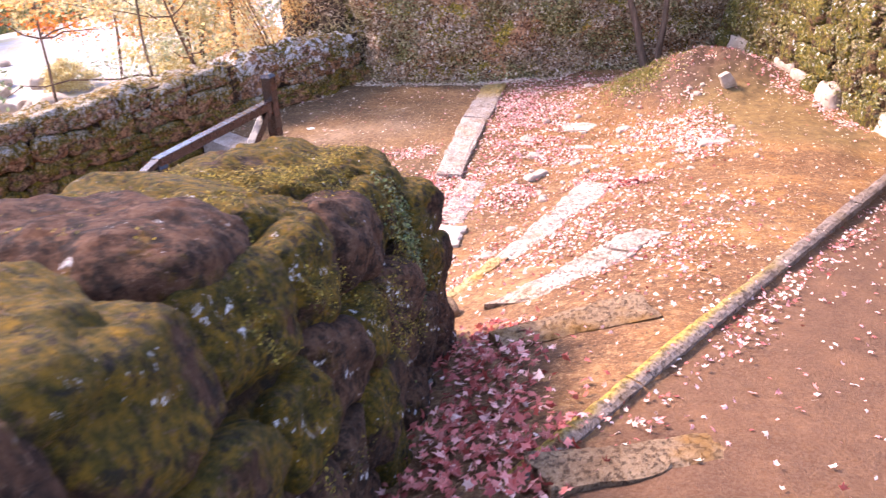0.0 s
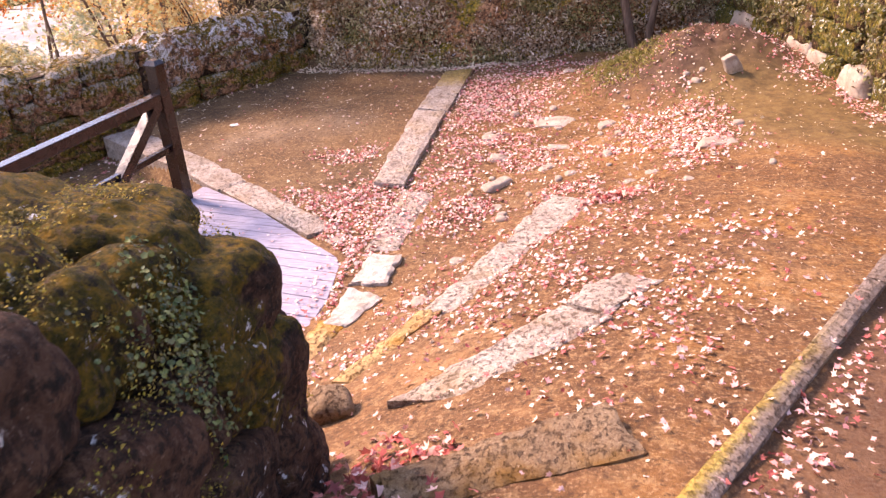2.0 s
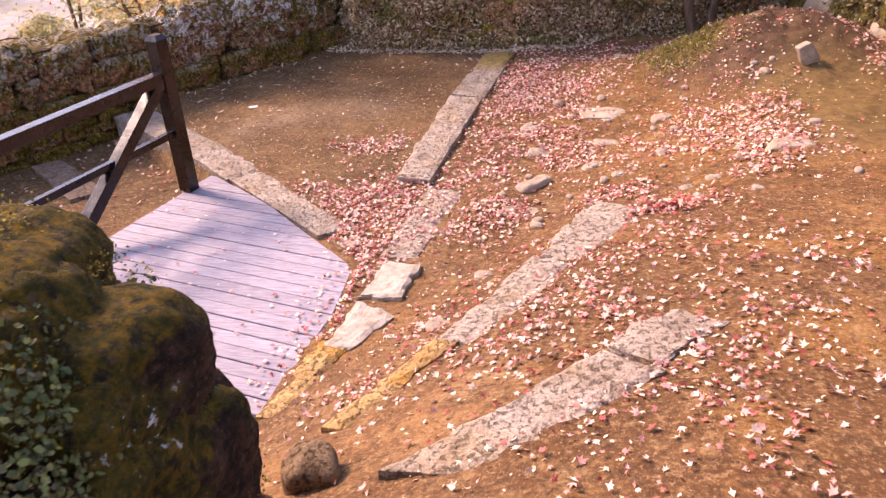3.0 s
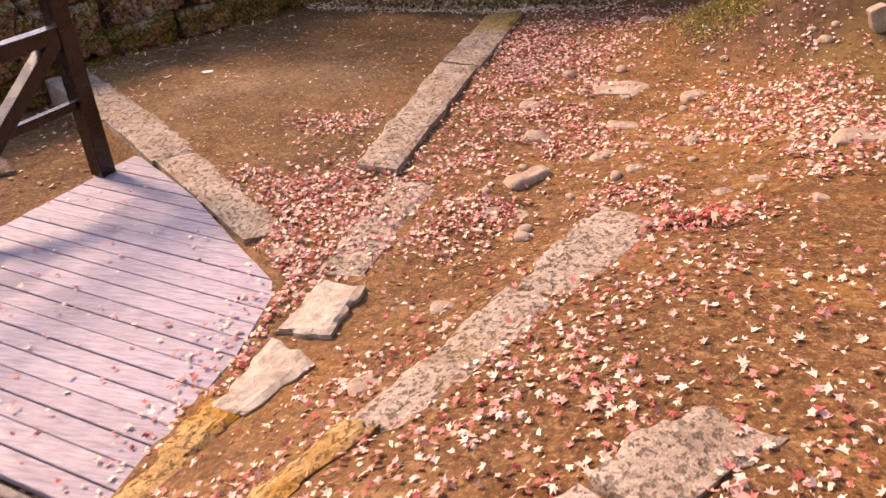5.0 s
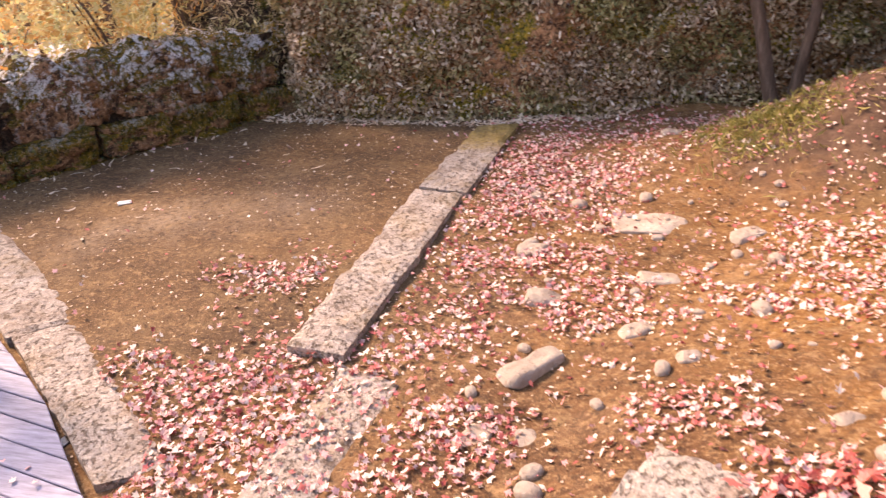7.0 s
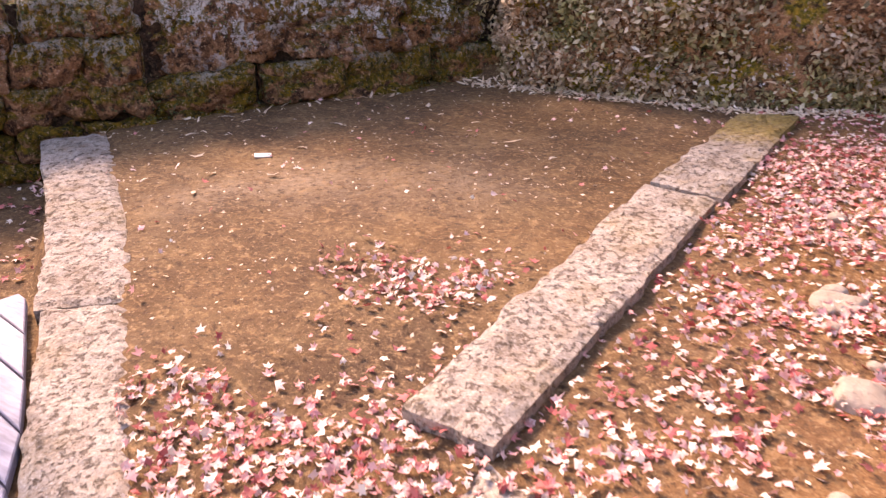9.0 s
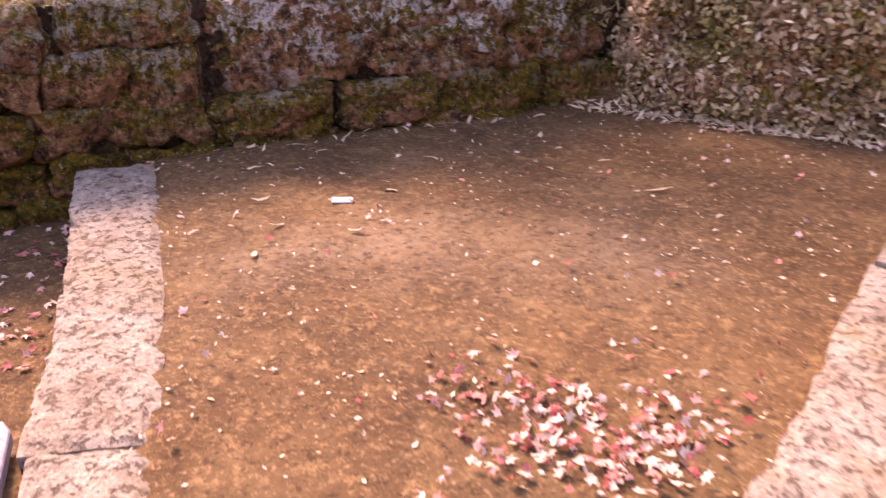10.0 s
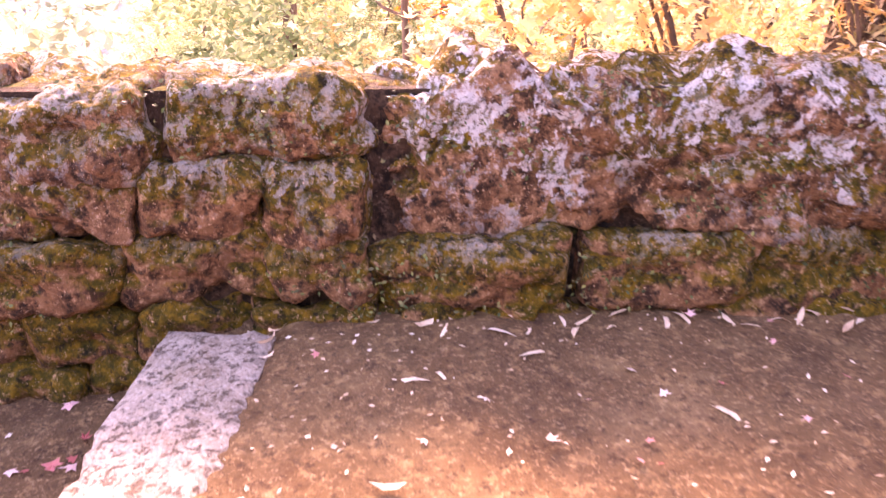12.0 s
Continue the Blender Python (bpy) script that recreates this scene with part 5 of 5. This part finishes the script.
VALLEY_KINDS = ((YELLOW, "rounded yellow-leaved tree in the valley"), (GREEN, "rounded green tree in the valley"), (PALE_GREEN, "pale yellow-green tree in the valley"))
random.seed(77)
for k in range(34):
    s, bk = -16 + 30 * ((k * 0.618) % 1.0), 26 + 30 * (k / 34) + random.uniform(-2, 2)
    tall = random.uniform(3.5, 6.0) + 3.5 * (bk > 34)
    mt, lab = VALLEY_KINDS[(k * 7) % 3]
    valley_tree(*beyond(s, bk), tall, tall * random.uniform(0.36, 0.5), mt, 500 + k, lab)
valley_tree(*beyond(5.3, 1.6), 1.5, 0.55, YELLOW, 590, "low yellow shrub just behind the wall")
valley_tree(*beyond(6.2, 1.9), 1.6, 0.6, PALE_GREEN, 591, "pale green shrub just behind the wall")
# autumn trees close behind the corner
for k, (s, bk, tall, wide, mt, lab) in enumerate(((-1.4, 7.2, 4.4, 1.4, YELLOW, "yellow autumn tree behind the wall corner"), (-2.9, 8.6, 5.2, 1.8, PALE_GREEN, "pale green tree behind the wall corner"), (-4.2, 9.6, 5.6, 1.9, GOLD, "golden autumn tree behind the wall corner"))):
    valley_tree(*beyond(s, bk), tall, wide, mt, 560 + k, lab)
# shrubs along the edge of the terrace
for k in range(10):
    s, bk = random.uniform(-2.5, 9), random.uniform(14, 24)
    mt, lab = VALLEY_KINDS[k % 3]
    valley_tree(*beyond(s, bk), random.uniform(0.9, 1.7), random.uniform(0.7, 1.1), mt, 600 + k, lab.replace("tree", "shrub"))
# far woods on the other side of the valley
r = np.random.default_rng(44)
N = 26000
s, bk = r.uniform(-90, 90, N), r.uniform(48, 150, N)
p = CORNER[None] + ALONG[None] * s[:, None] - INTO[None] * bk[:, None]
zz = height(p[:, 0], p[:, 1]) + 5.0 * vnoise(p[:, 0], p[:, 1], 0.16, 2) + r.uniform(-1, 1.5, N)
tagged(scatter("far_woods", np.concatenate((p, zz[:, None]), 1), np.tile((0, 0, 1.0), (N, 1)), 0.75, DIAMOND, PALE_GREEN, 45, 0.8), "autumn woods across the valley", "woods", kind="stuff")
valley_tree(-13.0, 15.5, 8.0, 2.4, GREEN, 700, "dense dark green tree in the valley")
# pale boulders on the terrace behind the wall
random.seed(55)
for k in range(36):
    s, bk = random.uniform(-3, 10), random.uniform(4.5, 20)
    x, y = beyond(s, bk)
    r = random.uniform(0.3, 0.9)
    st = part("boulder", boulder(r * 1.5, r, r * 0.8, 800 + k, 6, 2.8, 0.12, 6), ROCK, smooth=True)
    st.matrix_world = pose(x, y, hz(x, y) + r * 0.15, 0, 0, random.uniform(0, 180))
    tagged(st, "pale boulder on the sunlit terrace below the wall", "boulder", "boulders on the terrace")
tree(-5.2, 12.5, 5.2, (0.1, 0.1), 0.75, 600, ORANGE, 710, "young orange maple behind the lichened wall", 0.04, 0.055, 0.85)
# golden undergrowth behind the wall
r = np.random.default_rng(71)
N = 1300
s, bk = r.uniform(-0.5, 1.2, N), r.uniform(0.75, 2.6, N)
p = CORNER[None] + ALONG[None] * s[:, None] - INTO[None] * bk[:, None]
zz = np.maximum(height(p[:, 0], p[:, 1]), -1.2) + r.uniform(0.1, 1.0, N) * (1.75 - 0.45 * np.abs(s - 0.0))
blades = scatter("golden_undergrowth", np.concatenate((p, zz[:, None]), 1), np.tile((0.8, -0.5, 0.1), (N, 1)), 0.09, [(1, 0), (0, 0.09), (-1, 0), (0, -0.09)], GOLD, 72, 0.6)
tagged(blades, "golden autumn undergrowth behind the lichened wall", "undergrowth", kind="stuff")
# slope of dry leaves behind the corner
slope = tagged(new("litter_slope"), "earth slope covered in pale dry leaves", "slope", kind="structure")
A0, A1, B0, B1 = (np.array(q) for q in ((-2.75, 12.75, 0.15), (-3.5, 14.4, 1.7), (-1.75, 13.3, 0.55), (-1.6, 14.6, 3.0)))
U, W = np.meshgrid(np.linspace(0, 1, 25), np.linspace(0, 1, 25), indexing="ij")
G = ((1 - U) * (1 - W))[..., None] * A0 + ((1 - U) * W)[..., None] * A1 + (U * (1 - W))[..., None] * B0 + (U * W)[..., None] * B1
G[..., 2] += 0.18 * (vnoise(G[..., 0], G[..., 1], 3.1, 4) - 0.5) - 0.9 * (U < 0.01)
raw("soil", G.reshape(-1, 3), [(i * 25 + j, (i + 1) * 25 + j, (i + 1) * 25 + j + 1, i * 25 + j + 1) for i in range(24) for j in range(24)], CORE, slope, True)
i, j = r.integers(1, 24, 5200), r.integers(0, 24, 5200)
pts = G[i, j] + r.normal(0, 0.035, (5200, 3)) + np.array((0, 0, 0.03))
tagged(scatter("dry_leaves", pts, np.tile((-0.2, -0.6, 0.75), (5200, 1)), 0.036, LANCE, IVY, 73, 0.5, slope), "pale dry leaves", kind="stuff")
# added tree: its unseen crown keeps the sun off the ground by the corner
tree(-4.6, 14.8, 6.2, (0.2, -0.4), 1.5, 1300, GOLD, 711, "added golden maple that shades the court corner, crown out of view", 0.08, 0.08, 0.85)


def fan_shrub(x, y, stems, tall, reach, toward, leaves, material, seed, label):
    """Thin stems fanning out of one foot, with sparse small leaves."""
    rnd, r = random.Random(seed), np.random.default_rng(seed)
    thing = tagged(new("shrub"), label, "shrub")
    thing.location = (x, y, hz(x, y) - 0.1)
    spots = []
    for k in range(stems):
        a = rnd.uniform(-1, 1)
        d = Vector((toward[0] * reach * (0.35 + 0.65 * rnd.random()) + a * 0.4, toward[1] * reach * rnd.random() + rnd.uniform(-0.3, 0.3), tall * rnd.uniform(0.7, 1.05)))
        line = [d * q + Vector((d.x, d.y, 0)) * (q * q - q) * 0.5 + Vector((rnd.uniform(-1, 1), rnd.uniform(-1, 1), 0)) * 0.03 * q for q in (0, 0.15, 0.3, 0.45, 0.6, 0.75, 0.9, 1.0)]
        bm = bmesh.new()
        limb(bm, line, rnd.uniform(0.009, 0.018), 0.004, 6)
        part("stem", bm, BARK, thing, smooth=True)
        spots += [tuple(p) for p in line[3:]]
    spots = np.array(spots)
    pts = spots[r.integers(0, len(spots), leaves)] + r.normal(0, 0.14, (leaves, 3))
    tagged(scatter("foliage", pts, np.tile((0, 0, 1.0), (leaves, 1)), 0.035, LANCE, material, seed, 0.8, thing), kind="stuff")


fan_shrub(*beyond(0.7, 0.9), 9, 2.9, 1.5, ALONG, 2200, GOLD, 91, "thin-stemmed golden shrub behind the lichened wall")
fan_shrub(*beyond(0.0, 1.0), 7, 3.0, 1.2, ALONG, 1800, GOLD, 92, "thin-stemmed yellow shrub at the corner of the wall")
